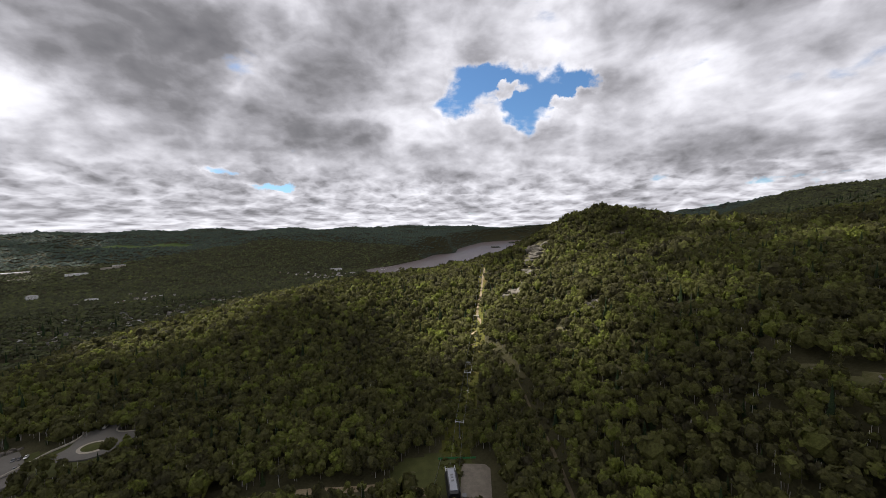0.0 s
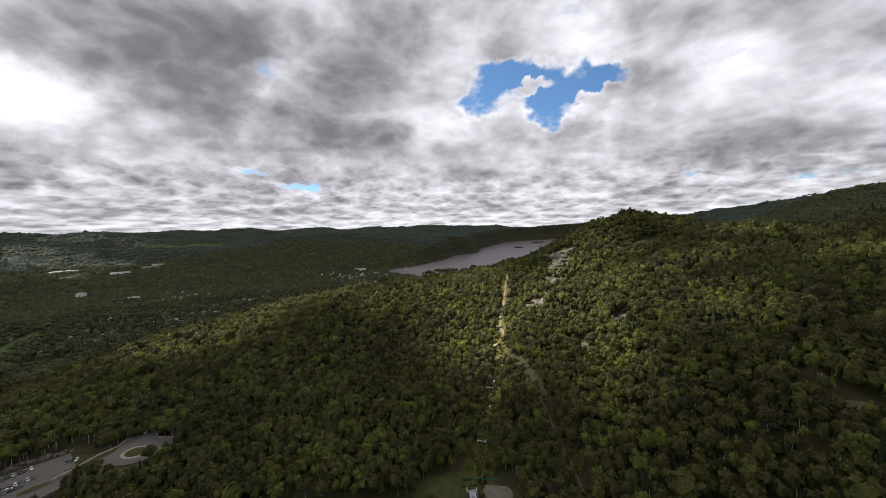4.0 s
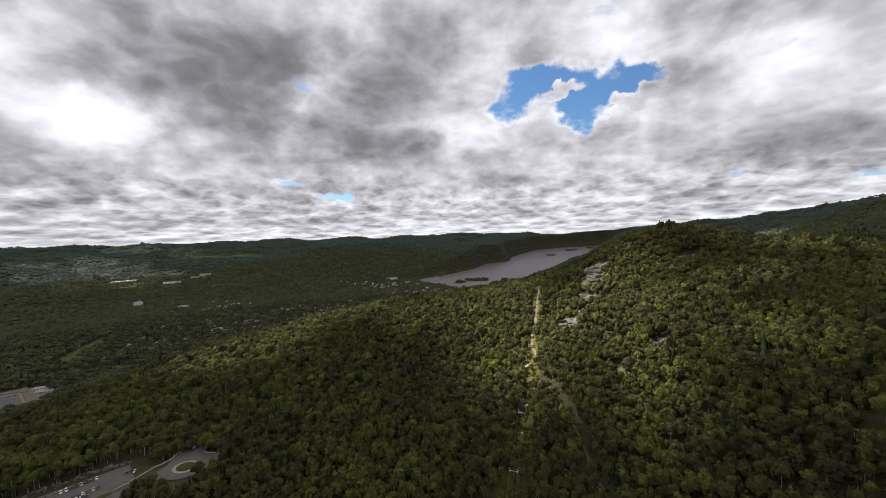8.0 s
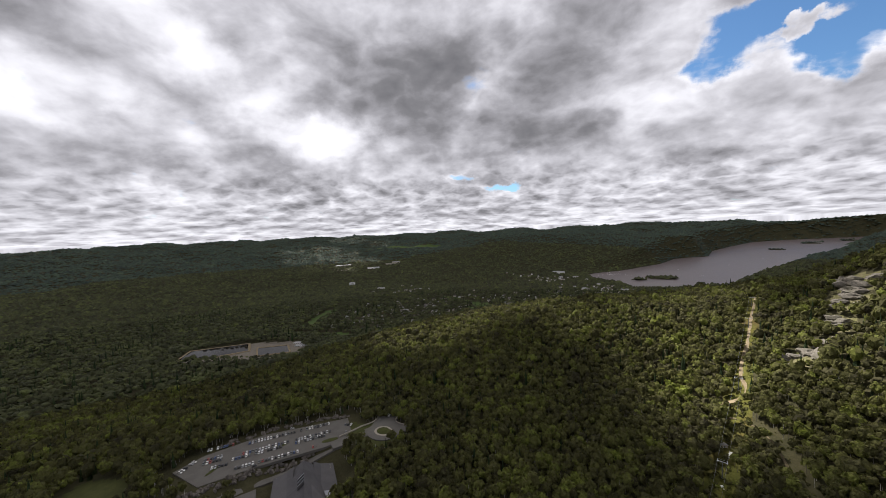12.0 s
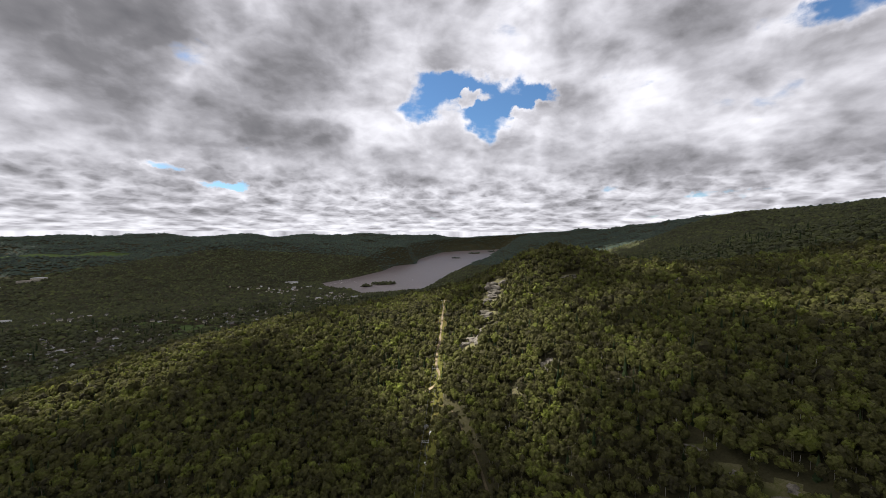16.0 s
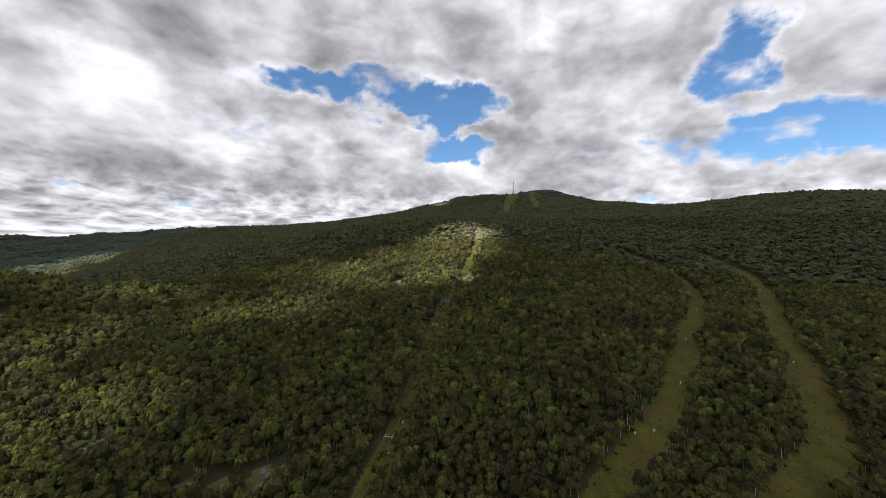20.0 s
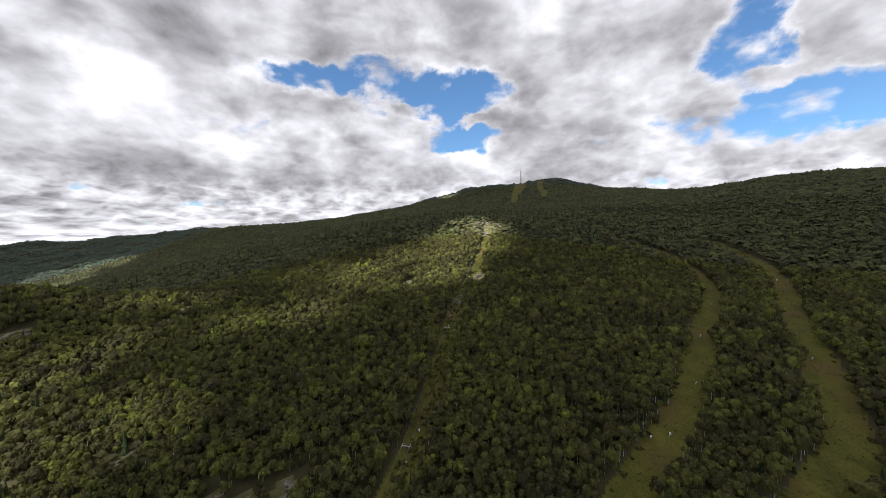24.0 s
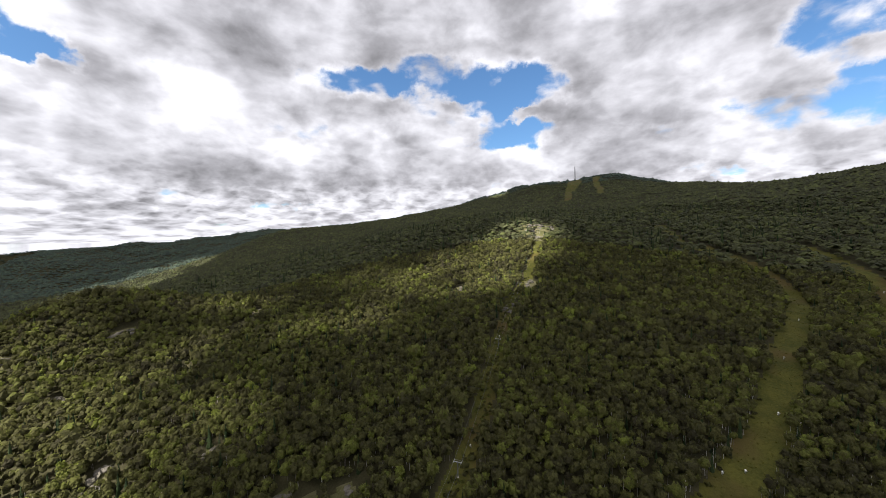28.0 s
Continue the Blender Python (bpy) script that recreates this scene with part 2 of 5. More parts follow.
def blend(n, k, a, b):
    node = n.tree.nodes.new("ShaderNodeMixShader")
    n.put(node.inputs[0], k)
    n.put(node.inputs[1], a)
    n.put(node.inputs[2], b)
    return node.outputs[0]


LEAF = foliage("broad_leaves", (0.051, 0.047, 0.026), (0.113, 0.114, 0.037), (0.208, 0.248, 0.042))
NEEDLE = foliage("needles", (0.018, 0.032, 0.014), (0.030, 0.048, 0.018), (0.050, 0.070, 0.024), 0.12)
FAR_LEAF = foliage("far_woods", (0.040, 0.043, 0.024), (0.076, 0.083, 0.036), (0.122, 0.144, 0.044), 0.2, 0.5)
# Distance haze put into the leaf colour: bluer and paler for the farthest woods.
HAZE_TINT_LEAF = foliage("haze_tinted_woods", (0.044, 0.060, 0.050), (0.064, 0.088, 0.064), (0.090, 0.122, 0.072), 0.2, 0.3)
TUFT = foliage("dry_grass", (0.070, 0.070, 0.012), (0.105, 0.102, 0.020), (0.150, 0.140, 0.034), 0.3)
BARK = surface("bark", (0.11, 0.095, 0.08), (0.22, 0.20, 0.17), 0.9, 1.5, 9)
BIRCH = surface("birch_bark", (0.30, 0.28, 0.25), (0.55, 0.53, 0.49), 0.8, 0.8, 5)
FLOOR = surface("forest_floor", (0.030, 0.030, 0.014), (0.062, 0.056, 0.028), 0.95, 0.08, 0.7, 0.5)
MEADOW = surface("meadow", (0.042, 0.048, 0.010), (0.104, 0.100, 0.021), 0.95, 0.06, 0.5, 0.6, patch=(0.086, 0.066, 0.022))
FIELD = surface("mown_field", (0.050, 0.080, 0.022), (0.078, 0.112, 0.032), 0.95, 0.03, 0.6, 0.3)
TURF = surface("turf", (0.042, 0.048, 0.016), (0.072, 0.076, 0.024), 0.95, 0.15, 2.5, 0.4)
EARTH = surface("bare_earth", (0.16, 0.125, 0.078), (0.29, 0.235, 0.150), 0.95, 0.15, 1.6, 0.4)
TRODDEN = surface("trodden_earth", (0.075, 0.062, 0.036), (0.150, 0.122, 0.074), 0.95, 0.12, 1.6, 0.4)
GRAVEL = surface("gravel", (0.12, 0.105, 0.085), (0.20, 0.178, 0.145), 0.95, 0.25, 3.0, 0.4)
ASPHALT = surface("asphalt", (0.102, 0.095, 0.085), (0.142, 0.133, 0.120), 0.9, 0.07, 2.0, 0.15)
CONCRETE = surface("concrete", (0.26, 0.235, 0.19), (0.38, 0.345, 0.29), 0.85, 0.5, 4.0, 0.2)
ROCK = surface("granite", (0.075, 0.069, 0.058), (0.20, 0.182, 0.153), 0.9, 0.22, 1.4, 0.8, patch=(0.105, 0.098, 0.075))
HEATH = surface("rocky_heath", (0.075, 0.080, 0.022), (0.165, 0.145, 0.090), 0.95, 0.09, 0.8, 0.7, patch=(0.062, 0.070, 0.018))
CLIFF = surface("cut_rock", (0.060, 0.052, 0.045), (0.19, 0.168, 0.146), 0.9, 0.35, 1.8, 0.9)


def water_material(name, rough, base, wave, bend=1.33):
    def build(n):
        where = n.add("ShaderNodeNewGeometry").outputs["Position"]
        swell = n.math("ADD", n.noise(where, 0.03, 4), n.math("MULTIPLY", n.noise(where, 0.35, 3), 0.3))
        relief = n.add("ShaderNodeBump", Strength=wave, Distance=1.0, Height=swell).outputs[0]
        return n.add("ShaderNodeBsdfPrincipled", **{"Base Color": (*base, 1), "Roughness": rough, "IOR": bend, "Normal": relief}).outputs[0]
    return material(name, build)


WATER = water_material("lake_water", 0.38, (0.125, 0.100, 0.098), 0.8)
POND = water_material("pond_water", 0.04, (0.02, 0.018, 0.016), 0.12, 1.10)


def cloud_material():
    def build(n):
        a = n.add("ShaderNodeBsdfDiffuse", Color=(0.5, 0.5, 0.5, 1)).outputs[0]
        b = n.add("ShaderNodeBsdfTranslucent", Color=(0.66, 0.65, 0.63, 1)).outputs[0]
        return blend(n, 0.45, a, b)
    return material("cloud", build)


CLOUD = cloud_material()


# ---------------------------------------------------------------- landform
# Heights of the land in metres above the valley terrace, as plan spots (x, y, z).
SLOPE = [(0, 0, 20), (2, 218, 14), (33, 248, 16), (-165, 99, 14), (-132, 314, 17), (-132, 462, 26), (45, 470, 50), (36, 355, 30), (89, 469, 76), (124, 518, 86), (186, 205, 90), (99, 198, 36), (282, 584, 148), (305, 686, 196), (256, 751, 173), (396, 710, 175), (462, 759, 137), (665, 101, 189), (1005, 142, 301), (759, -317, 185), (472, -300, 148), (261, -170, 95), (99, -198, 36)]
PLATEAU = [(-314, 231, 14), (-248, 248, 16), (-346, 99, 14), (-396, 7, 11), (-495, 8, -1), (-569, -13, -6), (69, 789, 80), (99, 1320, -28), (-248, 940, 2), (-396, 507, 17), (-495, 280, -2), (-650, 116, -37), (-660, 297, -80), (-518, 456, -1), (-477, 512, 10), (-431, 552, 20), (-366, 609, 36), (-307, 629, 46), (-228, 662, 58), (-169, 679, 68), (-86, 816, 60), (23, 880, 70)]
VALLEY = [(-937, 477, -83), (-792, 396, -81), (-540, 1440, -134), (-1122, 1266, -128), (-1247, 840, -123), (-726, 934, -117), (-1769, 1513, -112), (-552, 2423, -107), (-795, 1815, -123), (-2001, 2001, -42), (-3113, 14, -13), (-1485, 165, -100), (-2300, 480, -66), (-1291, 2874, 145), (-700, 3091, 105), (-1880, 2765, 99), (-218, 3384, 100), (-165, 2062, -106), (152, 2239, -103), (330, 1815, -73), (629, 2894, -48), (1000, 3300, -14)]
MOUNTAIN = [(1999, 2064, 335), (2397, 1683, 391), (2898, 1109, 524), (3132, 843, 612), (3226, 564, 698), (3267, 282, 731), (3301, 86, 743), (3326, -222, 774), (3261, -405, 724), (2975, -904, 589), (2511, -1145, 557), (2344, -1350, 585), (2166, -1574, 574), (1887, -1887, 510), (1980, 0, 407), (1485, -495, 324), (2145, -825, 492), (1320, 495, 327), (1650, 1155, 270), (1023, 1155, 169), (544, 1402, 35), (1155, 2145, 35), (1443, 2383, 77), (2758, 138, 594)]
DISTANCE = [(-165, -495, 0), (-990, -660, -55), (660, -990, 218), (0, -2475, 109), (-2571, -2571, 119), (2152, -2690, 433), (3607, -2525, 430), (4356, 0, 461), (-50, 4600, 176), (-869, 3860, 136), (-1700, 4250, 165), (-2695, 2384, 90), (-3250, 3100, 165), (-4300, 1400, 165), (-3553, 1015, 87), (-4450, -453, 165), (1720, 4200, 205), (2150, 3700, 190), (2652, 3384, 328), (2992, 3174, 388), (3623, 2445, 321), (1902, 2959, 150), (-850, 4600, 174), (900, 4850, 165)]
SPOTS = np.array(SLOPE + PLATEAU + VALLEY + MOUNTAIN + DISTANCE, float)
SOFT = 70.0


def spread(a, b):
    return np.sqrt(((a[:, None, :] - b[None, :, :]) ** 2).sum(2) + SOFT ** 2)


WEIGHTS = np.linalg.solve(spread(SPOTS[:, :2], SPOTS[:, :2]) - 0.5 * np.eye(len(SPOTS)), SPOTS[:, 2])

# The lake's two shores, from the village end towards the far hills.
LAKE_WEST = [(-454, 2242), (-548, 2388), (-470, 2500), (-377, 2594), (-300, 2740), (-180, 2960), (-90, 3280), (110, 3440), (150, 3800), (290, 4100), (480, 4420), (760, 4560), (1300, 4660)]
LAKE_EAST = [(1560, 4500), (1380, 4420), (1150, 4060), (940, 3760), (790, 3480), (560, 3150), (370, 2773), (230, 2420), (120, 2129), (-42, 2057), (-236, 2004), (-315, 2158)]


def inside(poly, x, y):
    """How far (x, y) lies inside the closed line: metres, negative outside."""
    p = np.array(poly, float)
    q = np.roll(p, -1, axis=0)
    dist, odd = np.full(x.shape, 1e9), np.zeros(x.shape, bool)
    for (ax, ay), (bx, by) in zip(p, q):
        ex, ey = bx - ax, by - ay
        s = np.clip(((x - ax) * ex + (y - ay) * ey) / (ex * ex + ey * ey), 0, 1)
        dist = np.minimum(dist, np.hypot(x - ax - s * ex, y - ay - s * ey))
        if ay != by:
            odd ^= ((ay > y) != (by > y)) & (x < (y - ay) / (by - ay) * ex + ax)
    return np.where(odd, dist, -dist)


def ramp(v, lo, hi):
    s = np.clip((v - lo) / (hi - lo), 0, 1)
    return s * s * (3 - 2 * s)


WAVES = [(np.cos(a), np.sin(a), k, p) for a, k, p in zip(np.random.RandomState(4).uniform(0, 6.28, 26), np.geomspace(1 / 900, 1 / 24, 26), np.random.RandomState(5).uniform(0, 6.28, 26))]


def roll(x, y, longest, shortest):
    """Uneven ground: a sum of waves between two lengths in metres, about -1 to 1."""
    s, n = np.zeros(x.shape), 0.0
    for ca, sa, k, p in WAVES:
        if 1 / longest <= k <= 1 / shortest:
            s += (k ** -0.9) * np.sin(6.283 * k * (x * ca + y * sa) + p + 1.7 * np.sin(3.1 * k * (x * sa - y * ca) + 2 * p))
            n += k ** -0.9
    return 2.0 * s / max(n, 1e-6)


BASE = 14.0
PADS = [((-322, 188), 80, BASE), ((-255, 243), 30, BASE + 5), ((6, 212), 30, BASE - 1), ((-268, 160), 44, BASE - 8), ((-396, 7), 30, BASE - 4), ((-300, 120), 22, BASE - 4), ((-985, 455), 175, -90.0)]


ISLANDS = [(-128, 2350, 95, 48), (-225, 2262, 60, 14), (560, 3850, 70, 26), (860, 4250, 90, 26), (1080, 4380, 70, 24)]


def lake_level(x, y):
    r = np.hypot(x, y)
    return -109.0 + 0.034 * np.maximum(r - 2300.0, 0.0) + 0.030 * np.maximum(r - 3800.0, 0.0)


def land(x, y):
    """Height of the ground."""
    x, y = np.broadcast_arrays(np.asarray(x, float), np.asarray(y, float))
    shape, x, y = x.shape, x.ravel(), y.ravel()
    z = np.concatenate([spread(np.stack([a, b], 1), SPOTS[:, :2]) @ WEIGHTS for a, b in zip(np.array_split(x, len(x) // 20000 + 1), np.array_split(y, len(y) // 20000 + 1))])
    r = np.hypot(x, y)
    d, level = inside(LAKE_WEST + LAKE_EAST, x, y), lake_level(x, y)
    z = z + roll(x, y, 1000, 150) * (5 + 24 * ramp(r, 2400, 4000) * (0.15 + 0.85 * ramp(-d, 50, 700))) * ramp(r, 800, 2200) + roll(x, y, 150, 20) * (1.2 + 3.5 * ramp(r, 400, 1100)) * ramp(r, 250, 500)
    for (px, py), pr, pz in PADS:
        k = 1 - ramp(np.hypot(x - px, y - py), pr * 0.75, pr * 1.3)
        z = z * (1 - k) + pz * k
    bank = ramp(d, -110, 0)
    z = np.where(d < 0, np.maximum(z * (1 - bank) + (level + 2.0) * bank, level + 1.5), level + 2.0 - 7 * ramp(d, 0, 14))
    for ix, iy, ia, ib in ISLANDS:
        k = 1 - ramp(np.hypot((x - ix) / ia, (y - iy) / ib), 0.6, 1.1)
        z = np.where(d > 0, np.maximum(z, level - 4 + 11 * k), z)
    return z.reshape(shape)


# ---------------------------------------------------------------- helpers for meshes
def mesh(name, verts, faces, mats, which=None, smooth=False):
    """A mesh from numpy arrays; faces all have the same number of corners."""
    me = bpy.data.meshes.new(name)
    verts, faces = np.asarray(verts, np.float32), np.asarray(faces, np.int32)
    count, corners = faces.shape
    me.vertices.add(len(verts))
    me.vertices.foreach_set("co", verts.ravel())
    me.loops.add(count * corners)
    me.loops.foreach_set("vertex_index", faces.ravel())
    me.polygons.add(count)
    me.polygons.foreach_set("loop_start", np.arange(0, count * corners, corners, dtype=np.int32))
    me.polygons.foreach_set("loop_total", np.full(count, corners, np.int32))
    for m in mats:
        me.materials.append(m)
    if which is not None:
        me.polygons.foreach_set("material_index", np.asarray(which, np.int32))
    me.polygons.foreach_set("use_smooth", np.full(count, smooth, bool))
    me.update(calc_edges=True)
    me.validate()
    return me


def along(line, x, y):
    """Distance from a plan line in metres."""
    dist = np.full(np.shape(x), 1e9)
    for (ax, ay), (bx, by) in zip(line, line[1:]):
        ex, ey = bx - ax, by - ay
        s = np.clip(((x - ax) * ex + (y - ay) * ey) / (ex * ex + ey * ey), 0, 1)
        dist = np.minimum(dist, np.hypot(x - ax - s * ex, y - ay - s * ey))
    return dist


def curve(line, step=4.0):
    """The same line, rounded and with points every few metres."""
    p = np.array(line, float)
    ext = np.vstack([2 * p[0] - p[1], p, 2 * p[-1] - p[-2]])
    out = []
    for a, b, c, d in zip(ext, ext[1:], ext[2:], ext[3:]):
        m = max(2, int(np.hypot(*(c - b)) / step))
        for s in np.arange(m) / m:
            out.append(0.5 * (2 * b + (c - a) * s + (2 * a - 5 * b + 4 * c - d) * s * s + (3 * b - a - 3 * c + d) * s ** 3))
    return np.vstack([out, p[-1:]])


# ---------------------------------------------------------------- plan of the clearings
RUN_EAST = [(225, -45), (259, -71), (299, -100), (370, -148), (465, -192), (588, -257), (690, -300), (788, -317), (875, -308), (990, -260)]
RUN_WEST = [(225, -135), (257, -168), (308, -223), (423, -277), (500, -308), (533, -325), (620, -368), (722, -421), (864, -450), (1000, -440)]
RUN_UPPER = [(875, -308), (937, -282), (986, -229), (1192, -215), (1300, -230)]
RUN_SIDE = [(1192, -204), (1312, -189), (1420, -230)]
LIFT_EAST = [(190, 95), (235, 91), (285, 87), (358, 93), (462, 104), (580, 113), (697, 103), (913, 103), (1010, 110)]
LIFT_BASE = [(6, 215), (5, 237), (14, 286), (22, 337), (32, 385), (40, 440), (49, 500), (64, 600), (76, 690), (84, 760)]
DIRT_ROAD = [(24, 428), (33, 431), (43, 437), (48, 449), (46, 478), (51, 517), (61, 568), (70, 630), (80, 690), (90, 760)]
TRACK = [(29, 406), (38, 403), (48, 388), (54, 374), (58, 355), (61, 334), (65, 313), (67, 290), (68, 260), (70, 241), (70, 217), (69, 196), (68, 181), (62, 140)]
SUMMIT_RUNS = [[(3230, 84), (2900, 90), (2560, 92), (2330, 88)], [(3240, 30), (2950, 40), (2700, 88), (2480, 82), (2330, 88)], [(3220, -98), (2850, -97), (2680, -120), (2480, -104)], [(3200, 190), (3060, 170)],
               [(3180, 640), (3020, 600)], [(3150, 780), (2980, 760)], [(3220, 420), (3080, 410)]]
ACCESS_ROAD = [(-640, -40), (-598, -15), (-547, -14), (-497, 0), (-462, 17), (-425, 18), (-405, 12)]
CASINO_ROAD = [(-396, 20), (-372, 34), (-336, 54), (-318, 84), (-311, 118), (-303, 158), (-293, 192), (-279, 219), (-266, 236)]
SAND_PATH = [(-165, 188), (-145, 193), (-120, 199), (-90, 206), (-62, 208), (-34, 210), (-8, 204)]
CAR_PARK = [(-378, 108), (-380, 134), (-364, 184), (-314, 252), (-279, 229), (-292, 202), (-320, 152), (-337, 112)]
FIELDS = [[(-1167, 751), (-1299, 974), (-1270, 985), (-1120, 765)], [(-1105, 655), (-950, 713), (-794, 665), (-785, 720), (-945, 765), (-1090, 700)],
          [(-722, 878), (-652, 947), (-545, 800), (-639, 786)], [(-774, 1365), (-752, 1204), (-730, 1210), (-735, 1380)], [(-1010, 1420), (-640, 1300), (-640, 1325), (-1000, 1450)],
          [(-2600, 2350), (-1900, 2650), (-1880, 2740), (-2500, 2500)]]
BASIN = [(-1090, 338), (-1160, 396), (-1064, 525), (-955, 598), (-860, 562), (-835, 515), (-915, 462), (-1000, 395)]
VILLAGE = [(-1300, 900), (-950, 770), (-740, 1000), (-560, 1250), (-380, 1480), (-200, 1720), (-330, 2050), (-560, 2230), (-900, 2250), (-1050, 1500), (-1450, 1350)]
GRASS_SPOTS = [(-405, 60, 40, 22), (-285, 236, 24, 15), (-8, 223, 27, 17), (-255, 243, 24, 22), (-335, 70, 18, 22), (-262, 128, 14, 12)]
BALDS = [(1010, 120, 115, 56), (657, 93, 34, 13), (551, 110, 20, 8), (606, 212, 24, 8), (404, 483, 26, 8), (288, 592, 14, 9), (242, 469, 9, 7), (198, 532, 9, 9), (1105, 741, 40, 14), (124, 521, 19, 15), (93, 486, 16, 23), (377, 479, 9, 6), (190, 208, 6, 5), (192, 186, 8, 7), (203, 164, 10, 8), (276, 454, 7, 6), (288, 600, 10, 7),
         (178, 668, 22, 30), (430, 507, 12, 6), (160, 373, 8, 9), (118, 355, 6, 8), (158, 628, 18, 26), (138, 575, 15, 19), (201, 301, 7, 5), (1012, 677, 40, 12), (867, 671, 30, 10), (720, 330, 12, 8), (560, 420, 16, 6)]



def house_spots():
    """Plots of the village houses in their quarters."""
    r = np.random.RandomState(14)
    out = []
    quarters = [(-1150, 1000, 110), (-1010, 1060, 130), (-900, 1120, 130), (-1080, 1200, 120), (-800, 1240, 120), (-700, 1420, 120), (-880, 1500, 130), (-620, 1560, 110), (-500, 1700, 110), (-780, 2080, 130), (-640, 2160, 90), (-420, 1900, 90), (-1300, 1500, 120), (-330, 1830, 60), (-1000, 900, 80), (-900, 960, 90), (-950, 1320, 120)]
    while len(out) < 240:
        cx, cy, s = quarters[r.randint(len(quarters))]
        x, y = cx + r.normal() * s * 0.62, cy + r.normal() * s * 0.62
        here = np.array([x]), np.array([y])
        if any(math.hypot(x - a, y - b) < 20 for a, b in out) or any(inside(f, *here)[0] > -8 for f in FIELDS[:5]) or inside(LAKE_WEST + LAKE_EAST, *here)[0] > -20:
            continue
        out.append((x, y))
    return out


HOUSE_SPOTS = house_spots()


def woods(x, y):
    """Where trees stand: True in the woods, False in clearings, on roads, rock and water."""
    free = inside(LAKE_WEST + LAKE_EAST, x, y) > 2
    for ix, iy, ia, ib in ISLANDS:
        free &= ~(np.hypot((x - ix) / ia, (y - iy) / ib) < 0.86)
    for line, half in ((RUN_EAST, 13), (RUN_WEST, 14.5), (RUN_UPPER, 11), (RUN_SIDE, 8), (LIFT_EAST, 9.5), (LIFT_BASE[:4], 8.5), (LIFT_BASE, 5.5), (DIRT_ROAD, 5.4), (TRACK, 4.4), (ACCESS_ROAD, 9), (CASINO_ROAD, 9), (SAND_PATH, 7)):
        free |= along(line, x, y) < half + 3 * np.sin(0.09 * x + 0.06 * y) * (half > 8)
    for line in SUMMIT_RUNS:
        free |= along(line, x, y) < 24
    for poly in FIELDS + [BASIN]:
        free |= inside(poly, x, y) > -4
    free |= inside(CAR_PARK, x, y) > -12
    for cx, cy, a, b in GRASS_SPOTS + BALDS:
        spot = np.hypot((x - cx) / (a + 2.5), (y - cy) / (b + 2.5)) < 0.98 + 0.15 * np.sin(x * 0.7) * np.sin(y * 0.6 + 1)
        free |= spot & ((np.sin(x * 1.9 + y * 0.3) * np.sin(y * 2.3 - x * 0.2) < 0.1) if a > 40 else True)
    free |= np.hypot(x + 396, y - 7) < 20
    near = np.nonzero((x > -1700) & (x < -100) & (y > 600) & (y < 2500))[0]
    for hx, hy in HOUSE_SPOTS:
        free[near] |= np.hypot(x[near] - hx, y[near] - hy) < 11.0
    free |= inside([(-330, 178), (-290, 215), (-226, 190), (-222, 130), (-285, 118), (-322, 140)], x, y) > 0
    free |= (np.abs(x - 16) < 18) & (np.abs(y - 212) < 28)
    return ~free


def ground():
    """One sheet of land out to the horizon, finer near the middle."""
    rings = np.concatenate([np.linspace(0, 100, 8)[1:], np.geomspace(104, 4950, 260)])
    spokes = np.radians(np.concatenate([np.linspace(-95, 140, 480), np.linspace(140, 265, 70)[1:-1]]))
    r, a = np.meshgrid(rings, spokes, indexing="ij")
    x, y = r * np.sin(a), r * np.cos(a)
    z = land(x, y)
    verts = np.concatenate([np.stack([x, y, z], 2).reshape(-1, 3)])
    nr, na = r.shape
    i, j = np.meshgrid(np.arange(nr - 1), np.arange(na), indexing="ij")
    k = (j + 1) % na
    faces = np.stack([i * na + j, i * na + k, (i + 1) * na + k, (i + 1) * na + j], 2).reshape(-1, 4)
    cx, cy = verts[faces][:, :, 0].mean(1), verts[faces][:, :, 1].mean(1)
    which = np.zeros(len(faces), int)
    for line, half in ((RUN_EAST, 15), (RUN_WEST, 16), (RUN_UPPER, 14), (RUN_SIDE, 8), (LIFT_EAST, 9), (LIFT_BASE, 11)):
        which[along(line, cx, cy) < half] = 1
    for line in SUMMIT_RUNS:
        which[along(line, cx, cy) < 28] = 1
    for poly in FIELDS:
        which[inside(poly, cx, cy) > -6] = 2
    for sx, sy, sa, sb in GRASS_SPOTS:
        which[np.hypot((cx - sx) / sa, (cy - sy) / sb) < 1.1] = 3
    for sx, sy, sa, sb in BALDS:
        which[np.hypot((cx - sx) / sa, (cy - sy) / sb) < 1.0] = 4
    which[inside(BASIN, cx, cy) > -4] = 5
    me = mesh("ground", verts, faces, [FLOOR, MEADOW, FIELD, TURF, HEATH, GRAVEL], which, True)
    return tagged(new("ground", me), "hilly land of forest floor, meadows and bare granite", "ground", kind="structure")


ground()


